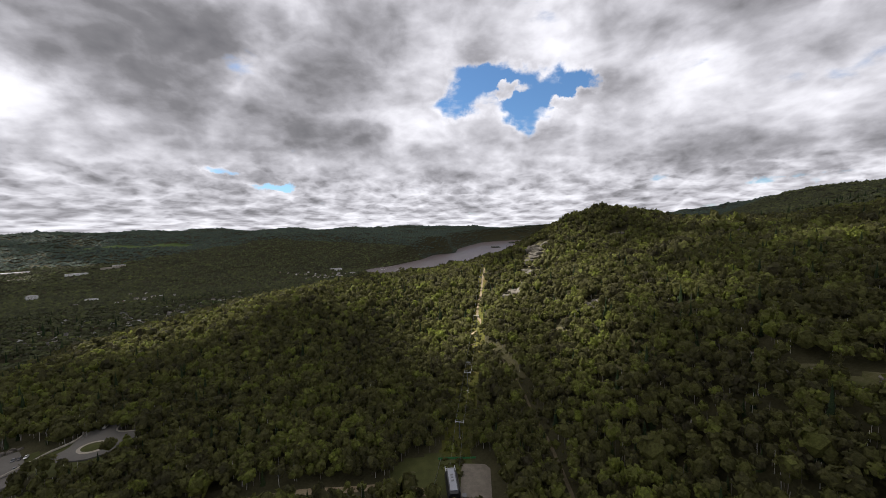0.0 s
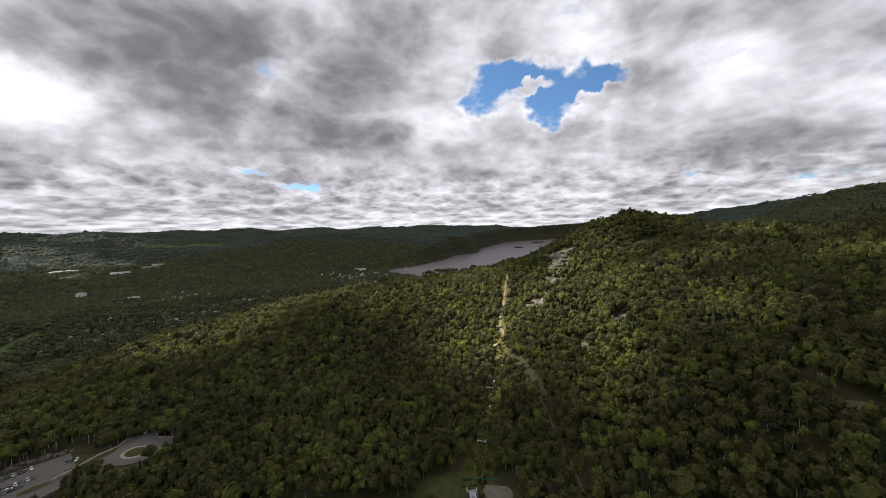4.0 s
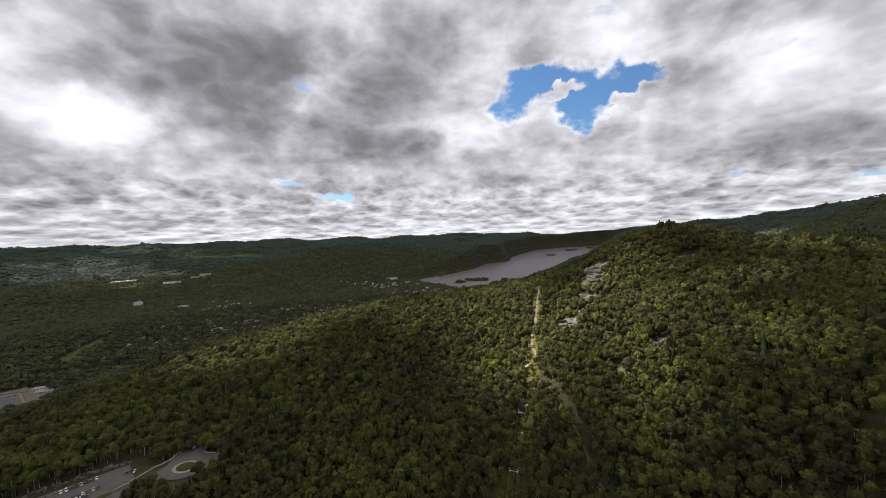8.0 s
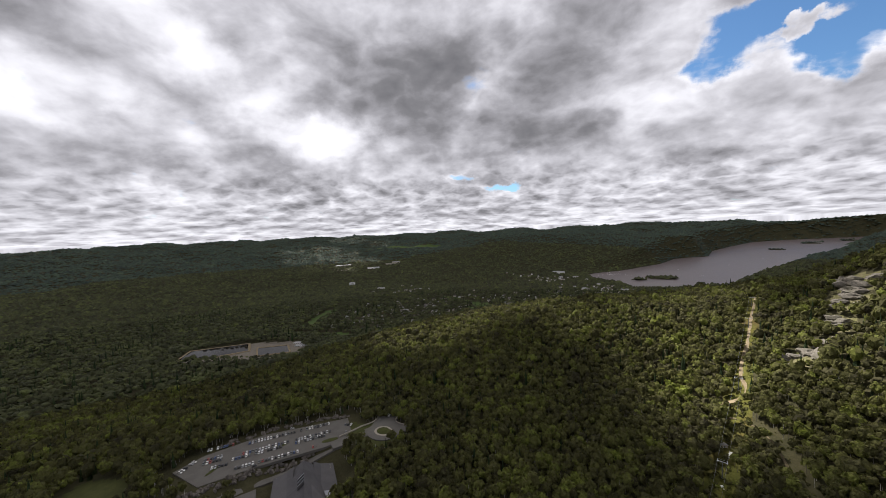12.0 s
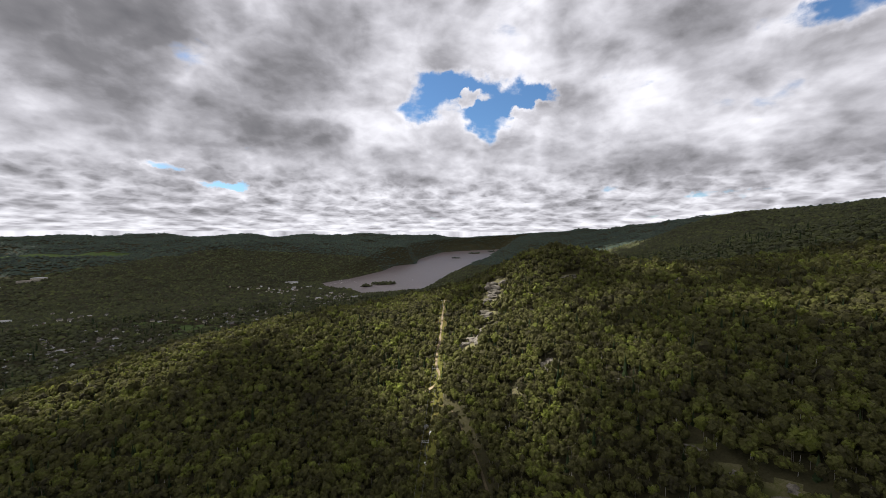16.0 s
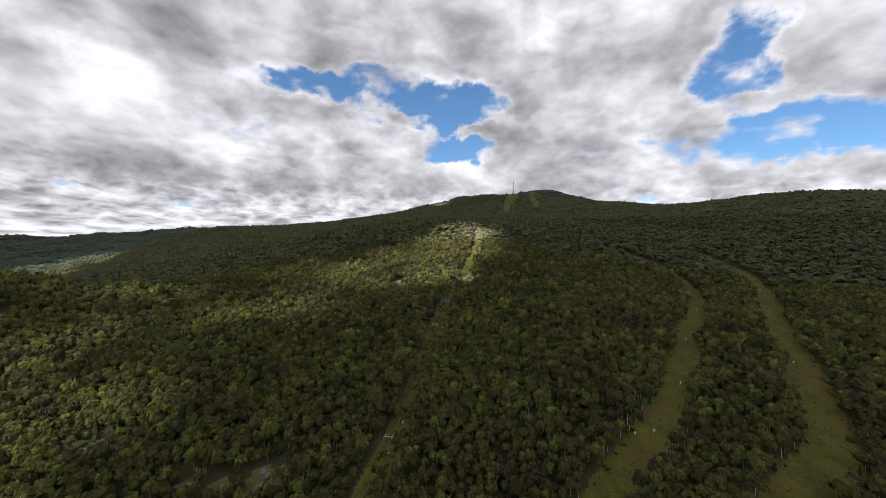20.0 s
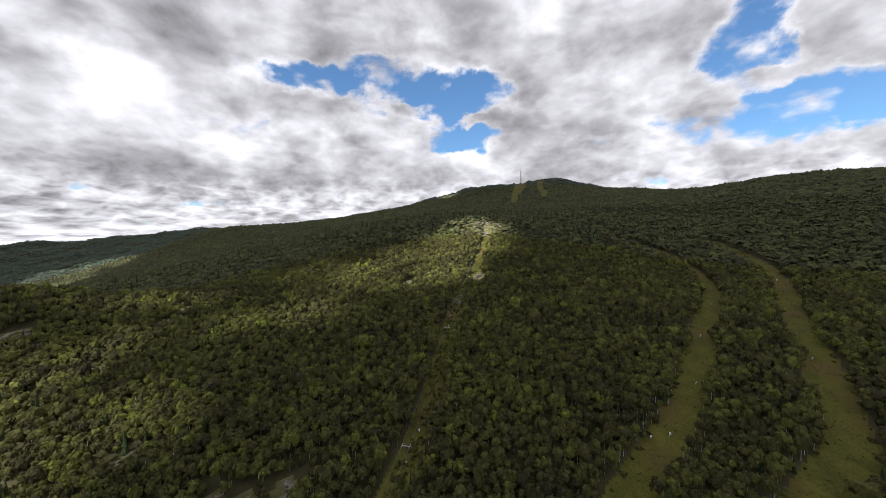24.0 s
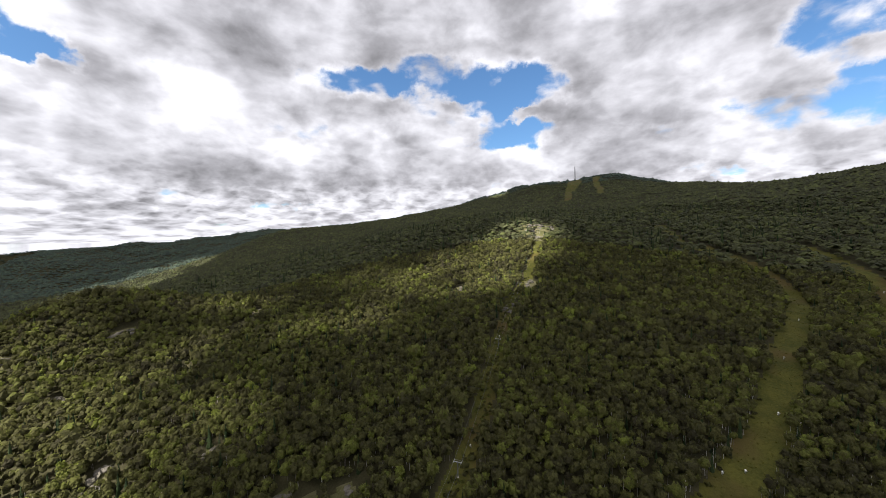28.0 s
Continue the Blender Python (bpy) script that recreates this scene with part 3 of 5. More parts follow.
def sheet(name, line, half, mat, label, lift=0.25, kind="structure", category="road", rise=None):
    """A paved strip that follows the land, with a thin edge; half: half its width."""
    p = curve(line)
    t = np.gradient(p, axis=0)
    t /= np.hypot(t[:, 0], t[:, 1])[:, None]
    side = np.stack([t[:, 1], -t[:, 0]], 1)
    z = land(p[:, 0], p[:, 1])
    z = np.convolve(np.pad(z, 3, mode="edge"), np.ones(7) / 7, "valid")
    rows = []
    for s, dz in ((-1.0, -1.5), (-1.0, 0.0), (-0.35, 0.06), (0.35, 0.06), (1.0, 0.0), (1.0, -1.5)):
        q = p + side * (s * half)
        rows.append(np.column_stack([q, z + lift + dz]))
    v = np.stack(rows, 1)
    n, m = v.shape[:2]
    i, j = np.meshgrid(np.arange(n - 1), np.arange(m - 1), indexing="ij")
    f = np.stack([i * m + j, i * m + j + 1, (i + 1) * m + j + 1, (i + 1) * m + j], 2).reshape(-1, 4)
    return tagged(new(name, mesh(name, v.reshape(-1, 3), f[:, ::-1], [mat], smooth=False)), label, category, kind=kind)


sheet("dirt_road", DIRT_ROAD, 2.3, EARTH, "pale sandy service road between the trees")
sheet("forest_track", TRACK, 1.4, TRODDEN, "narrow sandy track winding through the woods", 0.2)
sheet("access_road", ACCESS_ROAD, 4.2, ASPHALT, "grey asphalt road winding up to the small roundabout", 0.4)
sheet("casino_road", CASINO_ROAD, 4.2, ASPHALT, "grey asphalt road below the rock cut", 0.4)
sheet("sand_path", SAND_PATH, 2.6, EARTH, "pale sandy path leading to the lift station", 0.3)


def lake():
    line = curve(LAKE_WEST + LAKE_EAST + LAKE_WEST[:1], 25.0)
    bm = bmesh.new()
    face = bm.faces.new([bm.verts.new((x, y, float(lake_level(x, y)))) for x, y in line[:-1]])
    bmesh.ops.triangulate(bm, faces=[face])
    bmesh.ops.recalc_face_normals(bm, faces=bm.faces)
    if sum(f.normal.z for f in bm.faces) < 0:
        bmesh.ops.reverse_faces(bm, faces=bm.faces)
    me = bpy.data.meshes.new("lake")
    bm.to_mesh(me)
    bm.free()
    me.materials.append(WATER)
    return tagged(new("water", me), "long grey-mauve lake winding between the hills", "lake", kind="structure")


lake()


# ---------------------------------------------------------------- woods
RNG = np.random.RandomState(11)
PHI = (1 + 5 ** 0.5) / 2
ICO_V = np.array([(-1, PHI, 0), (1, PHI, 0), (-1, -PHI, 0), (1, -PHI, 0), (0, -1, PHI), (0, 1, PHI), (0, -1, -PHI), (0, 1, -PHI), (PHI, 0, -1), (PHI, 0, 1), (-PHI, 0, -1), (-PHI, 0, 1)]) / math.hypot(1, PHI)


def ico_faces():
    """The twenty faces: triples of corners one edge apart, turned outwards."""
    edge = np.linalg.norm(ICO_V[0] - ICO_V[1])
    out = []
    for a in range(12):
        for b in range(a + 1, 12):
            for c in range(b + 1, 12):
                p, q, r = ICO_V[a], ICO_V[b], ICO_V[c]
                if max(np.linalg.norm(p - q), np.linalg.norm(q - r), np.linalg.norm(p - r)) < edge * 1.01:
                    out.append((a, b, c) if np.dot(np.cross(q - p, r - p), p) > 0 else (a, c, b))
    return np.array(out)


ICO_F = ico_faces()
ICO_F = ICO_F[ICO_V[ICO_F][:, :, 2].mean(1) > -0.5]
OCTA_V = np.array([(1, 0, -0.35), (0, 1, -0.35), (-1, 0, -0.35), (0, -1, -0.35), (0, 0, 1)], float)
OCTA_F = np.array([(0, 1, 4), (1, 2, 4), (2, 3, 4), (3, 0, 4)])


def leaf_cards(count, size, shape, rng):
    """Small four-cornered clumps of leaves lying on a lumpy crown of the given half sizes, as triangles."""
    d = rng.normal(size=(count, 3))
    d[:, 2] = np.abs(d[:, 2]) * 1.1 - 0.35
    d /= np.linalg.norm(d, axis=1)[:, None]
    lump = 0.82 + 0.22 * np.sin(3.1 * d[:, 0] + rng.uniform(0, 6)) * np.sin(2.7 * d[:, 1] + rng.uniform(0, 6)) + rng.uniform(-0.12, 0.16, count)
    c = d * lump[:, None] * np.array(shape)
    nrm = d + rng.normal(scale=0.55, size=(count, 3))
    nrm /= np.linalg.norm(nrm, axis=1)[:, None]
    u = np.cross(nrm, rng.normal(size=(count, 3)))
    u /= np.linalg.norm(u, axis=1)[:, None]
    w = np.cross(nrm, u)
    s = size * rng.uniform(0.65, 1.25, count)[:, None]
    bend = nrm * s * 0.25
    quad = np.stack([c - u * s - w * s * 0.7, c + u * s * 0.8 - w * s - bend, c + u * s + w * s * 0.8, c - u * s * 0.7 + w * s - bend], 1)
    base = np.arange(count)[:, None] * 4
    return quad.reshape(-1, 3), np.concatenate([base + [0, 1, 2], base + [0, 2, 3]])


def broad_crown(cards, size, rng, core=0.78):
    """A broad-leaved crown one metre in radius and a little taller, standing on its underside."""
    shape = (1.0, 1.0, 1.05)
    v = ICO_V * np.array(shape) * core * rng.uniform(0.82, 1.12, (12, 1))
    f = ICO_F
    if cards:
        cv, cf = leaf_cards(cards, size, shape, rng)
        v, f = np.vstack([v, cv]), np.vstack([f, cf + len(ICO_V)])
    return v + [0, 0, 0.55], f


def fir_crown(tiers, sides, rng):
    """A spruce: drooping ragged tiers, narrower towards the tip."""
    v, f = [], []
    for k in range(tiers):
        z0, z1 = 3.4 * k / tiers - 0.5, 3.4 * (k + 1.7) / tiers - 0.5
        r = 0.95 * (1 - k / tiers) + 0.08
        base = len(v)
        a = np.arange(sides) * 6.283 / sides + rng.uniform(0, 6)
        for i, q in enumerate(a):
            rr = r * rng.uniform(0.72, 1.15)
            v.append((rr * math.cos(q), rr * math.sin(q), z0 + rng.uniform(-0.1, 0.12)))
        v.append((rng.uniform(-0.05, 0.05), rng.uniform(-0.05, 0.05), z1))
        f += [(base + i, base + (i + 1) % sides, base + sides) for i in range(sides)]
    return np.array(v), np.array(f)


def scatter(r0, r1, gap, seed, az0=-93.0, az1=138.0):
    """Uneven points at about that gap between two distances, in the stretch of land that lies open to the view."""
    rng = np.random.RandomState(seed)
    m = int(r1 / gap / 0.87) + 2
    i, j = np.meshgrid(np.arange(-m, m + 1), np.arange(-m, m + 1))
    x = (i + 0.5 * (j % 2)) * gap + rng.uniform(-0.36, 0.36, i.shape) * gap
    y = j * gap * 0.87 + rng.uniform(-0.36, 0.36, i.shape) * gap
    r, a = np.hypot(x, y), np.degrees(np.arctan2(x, y))
    keep = (r >= r0) & (r < r1) & (a > az0) & (a < az1)
    x, y = x[keep], y[keep]
    keep = woods(x, y)
    v = inside(VILLAGE, x, y)
    keep &= (v < 0) | (rng.uniform(size=len(x)) < 0.72)
    return x[keep], y[keep], rng


def stand(name, x, y, rng, shapes, radius, mat, label, trunks=None, tall=1.0, lift=0.55):
    """A wood of many crowns in one mesh. shapes: crown forms to draw from; radius: crown radius and its spread."""
    z = land(x, y)
    pick = rng.randint(0, len(shapes), len(x))
    tone = np.clip(rng.normal(0.42, 0.30, len(x)), 0, 1)
    verts, faces, tones, base = [], [], [], 0
    for k, (sv, sf) in enumerate(shapes):
        at = np.nonzero(pick == k)[0]
        if not len(at):
            continue
        n = len(at)
        rad = radius[0] * np.exp(rng.normal(0, radius[1], n))
        hgt = rad * rng.uniform(0.85, 1.3, n) * tall
        a = rng.uniform(0, 6.283, n)
        c, s = np.cos(a), np.sin(a)
        vx = (sv[None, :, 0] * c[:, None] - sv[None, :, 1] * s[:, None]) * rad[:, None] + x[at][:, None]
        vy = (sv[None, :, 0] * s[:, None] + sv[None, :, 1] * c[:, None]) * rad[:, None] + y[at][:, None]
        stem = rng.uniform(3.5, 8.0, n) * (radius[0] / 3.6) ** 0.3 if lift else np.zeros(n)
        vz = sv[None, :, 2] * hgt[:, None] + (z[at] + stem)[:, None]
        verts.append(np.stack([vx, vy, vz], 2).reshape(-1, 3))
        faces.append((sf[None] + (np.arange(n) * len(sv))[:, None, None]).reshape(-1, 3) + base)
        tones.append(np.repeat(tone[at], len(sv)))
        base += n * len(sv)
    me = mesh(name, np.vstack(verts), np.vstack(faces), [mat])
    me.attributes.new("kind_of_green", "FLOAT", "POINT").data.foreach_set("value", np.concatenate(tones).astype(np.float32))
    return tagged(new(name, me), label, "forest", kind="stuff")


def split(x, y, share, seed):
    """Firs stand in groups."""
    r = np.random.RandomState(seed)
    g = 0.5 + 0.5 * np.sin(x * 0.011 + 1.3) * np.sin(y * 0.013 + 0.4)
    fir = r.uniform(size=len(x)) < share * 2 * g
    return fir


def stems(x, y, g):
    """Thin trunks under the crowns, most of them dark, some pale birches."""
    for name, mat, share, label in (("tree_trunks", BARK, 0.40, "dark bare trunks standing under the crowns"), ("birch_trunks", BIRCH, 0.16, "pale birch trunks standing at the wood edges")):
        edge = (inside(CAR_PARK, x, y) > -34) | (along(ACCESS_ROAD, x, y) < 24) | (along(RUN_WEST, x, y) < 24) | (along(RUN_EAST, x, y) < 22)
        at = g.uniform(size=len(x)) < np.where(edge & (mat == BIRCH), 0.75, share)
        px, py = x[at] + g.uniform(-1.5, 1.5, at.sum()), y[at] + g.uniform(-1.5, 1.5, at.sum())
        pz, h = land(px, py), g.uniform(8, 12.5, at.sum())
        lean = g.uniform(-0.7, 0.7, (2, at.sum()))
        low, top = [], []
        for q in range(3):
            c, s = math.cos(q * 2.094), math.sin(q * 2.094)
            low.append(np.stack([px + 0.20 * c, py + 0.20 * s, pz - 0.5], 1))
            top.append(np.stack([px + lean[0] + 0.09 * c, py + lean[1] + 0.09 * s, pz + h], 1))
        v = np.stack(low + top, 1)
        b = (np.arange(len(px)) * 6)[:, None]
        f = np.concatenate([b + [0, 1, 4, 3], b + [1, 2, 5, 4], b + [2, 0, 3, 5]])
        tagged(new(name, mesh(name, v.reshape(-1, 3), f, [mat])), label, "trunks", kind="stuff")


def tree_model(seed, fir=False):
    """One tree: a tapered trunk with limbs, and a crown of many clumps of leaves."""
    r = np.random.RandomState(seed)
    t = tagged(new("tree"), "dark pointed spruce beside the lift clearing" if fir else "broad-leaved tree with a rounded green crown beside the lift clearing", "tree", "trees round the lift station")
    rad, stem = r.uniform(3.1, 4.6), r.uniform(4.5, 7.5)
    if fir:
        v, f = fir_crown(7, 8, r)
        v, mat = v * [rad * 0.62, rad * 0.62, rad * 1.15] + [0, 0, 2.0], NEEDLE
    else:
        v, f = broad_crown(110, 0.20, r, 0.74)
        v, mat = v * [rad, rad, rad * r.uniform(0.95, 1.35)] + [0, 0, stem], LEAF
    me = mesh("crown", v, f, [mat])
    me.attributes.new("kind_of_green", "FLOAT", "POINT").data.foreach_set("value", np.full(len(v), np.clip(r.normal(0.45, 0.28), 0, 1), np.float32))
    new("crown", me).parent = t
    pts, fcs = [], []
    def bar(a, b, r0, r1):
        k = len(pts)
        for p, q in ((a, r0), (b, r1)):
            for i in range(5):
                pts.append((p[0] + q * math.cos(i * 1.2566), p[1] + q * math.sin(i * 1.2566), p[2]))
        fcs.extend((k + i, k + (i + 1) % 5, k + 5 + (i + 1) % 5, k + 5 + i) for i in range(5))
    bar((0, 0, -0.6), (0, 0, stem + rad * 0.5), 0.26, 0.10)
    for q in range(0 if fir else 4):
        a = q * 1.57 + r.uniform(-0.5, 0.5)
        bar((0, 0, stem - 1.2 + 0.5 * q), (rad * 0.6 * math.cos(a), rad * 0.6 * math.sin(a), stem + 1.0 + 0.5 * q), 0.11, 0.04)
    new("trunk", mesh("trunk", pts, fcs, [BIRCH if seed % 4 == 0 else BARK])).parent = t
    return t


def single_trees(x, y):
    models = [tree_model(100 + k) for k in range(11)] + [tree_model(130, True)]
    r = np.random.RandomState(17)
    z = land(x, y)
    for k in range(len(x)):
        m = pose(x[k], y[k], z[k], 0, 0, r.uniform(0, 360))
        if k < len(models):
            models[k].matrix_world = m
        else:
            copy_thing(models[r.randint(len(models))], m)


def woodland():
    rng = np.random.RandomState(3)
    near = [broad_crown(42, 0.25, rng, 0.80) for _ in range(8)]
    mid = [broad_crown(15, 0.32, rng, 0.84) for _ in range(8)]
    far = [(v, f[np.array([v[t][:, 2].mean() > 0.55 for t in f])]) for v, f in (broad_crown(3, 0.45, rng, 0.96) for _ in range(6))]
    dots = [(OCTA_V * rng.uniform(0.8, 1.15, (5, 1)) + [0, 0, 0.5], OCTA_F) for _ in range(5)]
    firs = [fir_crown(5, 6, rng) for _ in range(4)]
    few = [fir_crown(3, 5, rng) for _ in range(4)]
    bands = ((120, 430, 6.4, near, firs, (3.6, 0.24), "broad_leaved_wood", LEAF), (430, 900, 7.3, mid, few, (4.0, 0.25), "wood_on_the_slopes", LEAF),
             (900, 1850, 11.5, far, few, (6.2, 0.25), "hillside_wood", FAR_LEAF), (1850, 3000, 16.5, dots, few, (10.0, 0.22), "distant_wood", FAR_LEAF), (3000, 4940, 24.0, dots, few, (14.5, 0.22), "farthest_wood", HAZE_TINT_LEAF))
    for k, (r0, r1, gap, crowns, cones, rad, name, mat) in enumerate(bands):
        x, y, g = scatter(r0, r1, gap, 20 + k)
        if k == 0:
            alone = (x > -46) & (x < 78) & (y > 214) & (y < 276)
            single_trees(x[alone], y[alone])
            x, y = x[~alone], y[~alone]
            stems(x, y, g)
        fir = split(x, y, 0.07 if k < 3 else 0.0, 40 + k)
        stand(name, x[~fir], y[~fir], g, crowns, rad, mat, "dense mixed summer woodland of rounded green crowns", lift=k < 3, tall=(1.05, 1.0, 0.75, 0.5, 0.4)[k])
        if fir.any():
            stand("fir_wood", x[fir], y[fir], g, cones, (rad[0] * 0.62, 0.2), NEEDLE, "dark pointed spruces scattered through the woodland", tall=1.5, lift=0)


woodland()


def undergrowth():
    """Grass tufts and low bushes on the open runs, along the lift lines and round the clearings."""
    r = np.random.RandomState(77)
    xs, ys = [], []
    for line, half, n in ((RUN_EAST[:8], 13, 1300), (RUN_WEST[:8], 14, 1300), (LIFT_EAST[:7], 5, 700), (LIFT_BASE[:8], 7, 900), (TRACK, 6, 300), (DIRT_ROAD[:7], 7, 300)):
        p = curve(line, 2.0)
        k = r.randint(0, len(p), n)
        off = r.uniform(-1, 1, (n, 2)) * half
        edge = r.uniform(size=n) < 0.5
        off[edge] *= 1.1
        xs.append(p[k, 0] + off[:, 0])
        ys.append(p[k, 1] + off[:, 1])
    x, y = np.concatenate(xs), np.concatenate(ys)
    keep = (along(DIRT_ROAD, x, y) > 4.2) & (along(TRACK, x, y) > 2.2)
    x, y = x[keep], y[keep]
    shapes = [leaf_cards(9, 0.55, (1.0, 1.0, 0.7), r) for _ in range(5)]
    on_run = (along(RUN_EAST, x, y) < 11) | (along(RUN_WEST, x, y) < 12)
    low = on_run | (r.uniform(size=len(x)) < 0.6)
    stand("grass_tufts", x[low], y[low], r, shapes, (0.5, 0.3), TUFT, "rough yellowish grass tufts on the open slopes", lift=0, tall=0.55)
    stand("low_bushes", x[~low], y[~low], r, shapes, (1.7, 0.3), LEAF, "low green bushes along the edges of the clearings", lift=0, tall=0.9)


undergrowth()


# ---------------------------------------------------------------- things: helpers
WHITE = plain("white_paint", (0.72, 0.71, 0.69), 0.4)
SILVER = plain("silver_paint", (0.42, 0.43, 0.44), 0.35, 0.3)
BLACK = plain("black_paint", (0.018, 0.018, 0.020), 0.3)
GREY = plain("grey_paint", (0.13, 0.135, 0.14), 0.35, 0.2)
RED = plain("red_paint", (0.30, 0.045, 0.035), 0.4)
BLUE = plain("blue_paint", (0.05, 0.085, 0.19), 0.4)
BEIGE = plain("beige_siding", (0.44, 0.40, 0.33), 0.7)
BROWN = plain("brown_siding", (0.16, 0.11, 0.075), 0.75)
DARK_GLASS = plain("dark_glass", (0.02, 0.024, 0.028), 0.08)
RUBBER = plain("rubber", (0.02, 0.02, 0.02), 0.9)
STEEL = plain("galvanised_steel", (0.42, 0.43, 0.43), 0.5, 0.6)
SLATE = surface("slate_metal_roof", (0.034, 0.031, 0.034), (0.056, 0.052, 0.055), 0.55, 0.12, 1.2, 0.25)
PALE_ROOF = plain("pale_roof_panel", (0.26, 0.27, 0.30), 0.45)
DARK_ROOF = surface("shingle_roof", (0.06, 0.055, 0.05), (0.11, 0.10, 0.09), 0.8, 0.5, 3.0, 0.3)
LIGHT_ROOF = plain("light_metal_roof", (0.30, 0.30, 0.30), 0.6)
GREEN_NET = plain("green_netting", (0.03, 0.20, 0.06), 0.8)


def part(name, bm, mat, parent, label=""):
    """One mesh object under a thing or under a part."""
    me = bpy.data.meshes.new(name)
    bm.to_mesh(me)
    bm.free()
    me.materials.append(mat)
    ob = new(name, me)
    ob.parent = parent
    if label:
        ob["label"] = label
    return ob


def thing(name, label, category, group="", m=None, kind=""):
    ob = tagged(new(name), label, category, group, kind)
    ob.empty_display_size = 0.5
    if m is not None:
        ob.matrix_world = m
    return ob


def box(bm, x0, x1, y0, y1, z0, z1, bevel=0.0):
    v = [bm.verts.new(p) for p in ((x0, y0, z0), (x1, y0, z0), (x1, y1, z0), (x0, y1, z0), (x0, y0, z1), (x1, y0, z1), (x1, y1, z1), (x0, y1, z1))]
    f = [bm.faces.new([v[i] for i in q]) for q in ((3, 2, 1, 0), (4, 5, 6, 7), (0, 1, 5, 4), (1, 2, 6, 5), (2, 3, 7, 6), (3, 0, 4, 7))]
    if bevel:
        bmesh.ops.bevel(bm, geom=list({e for q in f for e in q.edges}), offset=bevel, segments=1, affect="EDGES")
    return bm


def boxed(*a):
    return box(bmesh.new(), *a)


def loft(rings, closed=True):
    """A skin over rings of points that all have the same count, with both ends shut."""
    bm = bmesh.new()
    rows = [[bm.verts.new(p) for p in r] for r in rings]
    n = len(rows[0])
    for a, b in zip(rows, rows[1:]):
        for i in range(n if closed else n - 1):
            bm.faces.new((a[i], a[(i + 1) % n], b[(i + 1) % n], b[i]))
    if closed:
        bm.faces.new(rows[0][::-1])
        bm.faces.new(rows[-1])
    bmesh.ops.recalc_face_normals(bm, faces=bm.faces)
    return bm


def tube(points, radius, sides=6):
    """A round bar along points; radius may be a pair, from start to end."""
    r0, r1 = radius if isinstance(radius, tuple) else (radius, radius)
    rings = []
    pts = [Vector(p) for p in points]
    for i, p in enumerate(pts):
        d = (pts[min(i + 1, len(pts) - 1)] - pts[max(i - 1, 0)]).normalized()
        a = d.orthogonal().normalized() if abs(d.z) < 0.9 else Vector((1, 0, 0))
        b = d.cross(a).normalized()
        a = b.cross(d)
        r = r0 + (r1 - r0) * i / max(1, len(pts) - 1)
        rings.append([p + a * r * math.cos(k * 6.283 / sides) + b * r * math.sin(k * 6.283 / sides) for k in range(sides)])
    return loft(rings)


def slab(poly, z0, z1):
    """A flat plate on a plan outline."""
    return loft([[(x, y, z0) for x, y in poly], [(x, y, z1) for x, y in poly]])


def level(x, y):
    return float(land(x, y))


# ---------------------------------------------------------------- car park and drop-off
def plate(name, poly, z, mat, label, category, thick=1.2):
    bm = slab(poly, z - thick, z)
    ob = part(name, bm, mat, None)
    return tagged(ob, label, category, kind="structure")


LOT_Z = BASE + 0.55
plate("pavement", CAR_PARK, LOT_Z, ASPHALT, "grey asphalt car park edged by rock", "car park", 2.5)
RING = [(-254 + 17.5 * math.cos(a), 247 + 15.5 * math.sin(a)) for a in np.arange(40) * 6.2832 / 40]
ROUND_Z = BASE + 5.9
plate("roundabout", RING, ROUND_Z, ASPHALT, "asphalt turning circle before the woods", "road", 3)
APRON = [(-290, 210), (-281, 206), (-262, 233), (-240, 252), (-228, 266), (-232, 271), (-254, 266), (-264, 284), (-282, 276), (-276, 258), (-271, 246)]


def sloped_apron():
    bm = bmesh.new()
    v = [bm.verts.new((x, y, LOT_Z + 0.2 + (ROUND_Z - LOT_Z - 0.3) * min(1.0, max(0.0, (y - 208) / 26)))) for x, y in APRON]
    f = bm.faces.new(v)
    r = bmesh.ops.extrude_face_region(bm, geom=[f])
    for g in r["geom"]:
        if isinstance(g, bmesh.types.BMVert):
            g.co.z -= 2.5
    bmesh.ops.recalc_face_normals(bm, faces=bm.faces)
    tagged(part("pavement", bm, ASPHALT, None), "asphalt drop-off lane sloping up to the turning circle", "road", kind="structure")


sloped_apron()


def ringed_island(x, y, z, rx, ry, label):
    t = thing("traffic_island", label, "traffic island", m=pose(x, y, z))
    def oval(f, zz):
        return [(rx * f * math.cos(a), ry * f * math.sin(a), zz) for a in np.arange(32) * 6.2832 / 32]
    part("apron", loft([oval(1.35, -0.3), oval(1.35, 0.10), oval(1.0, 0.14)]), CONCRETE, t, "pale concrete apron")
    part("lawn", loft([oval(1.0, -0.2), oval(1.0, 0.24), oval(0.5, 0.55), oval(0.05, 0.65)]), TURF, t, "mown grass mound")
    return t


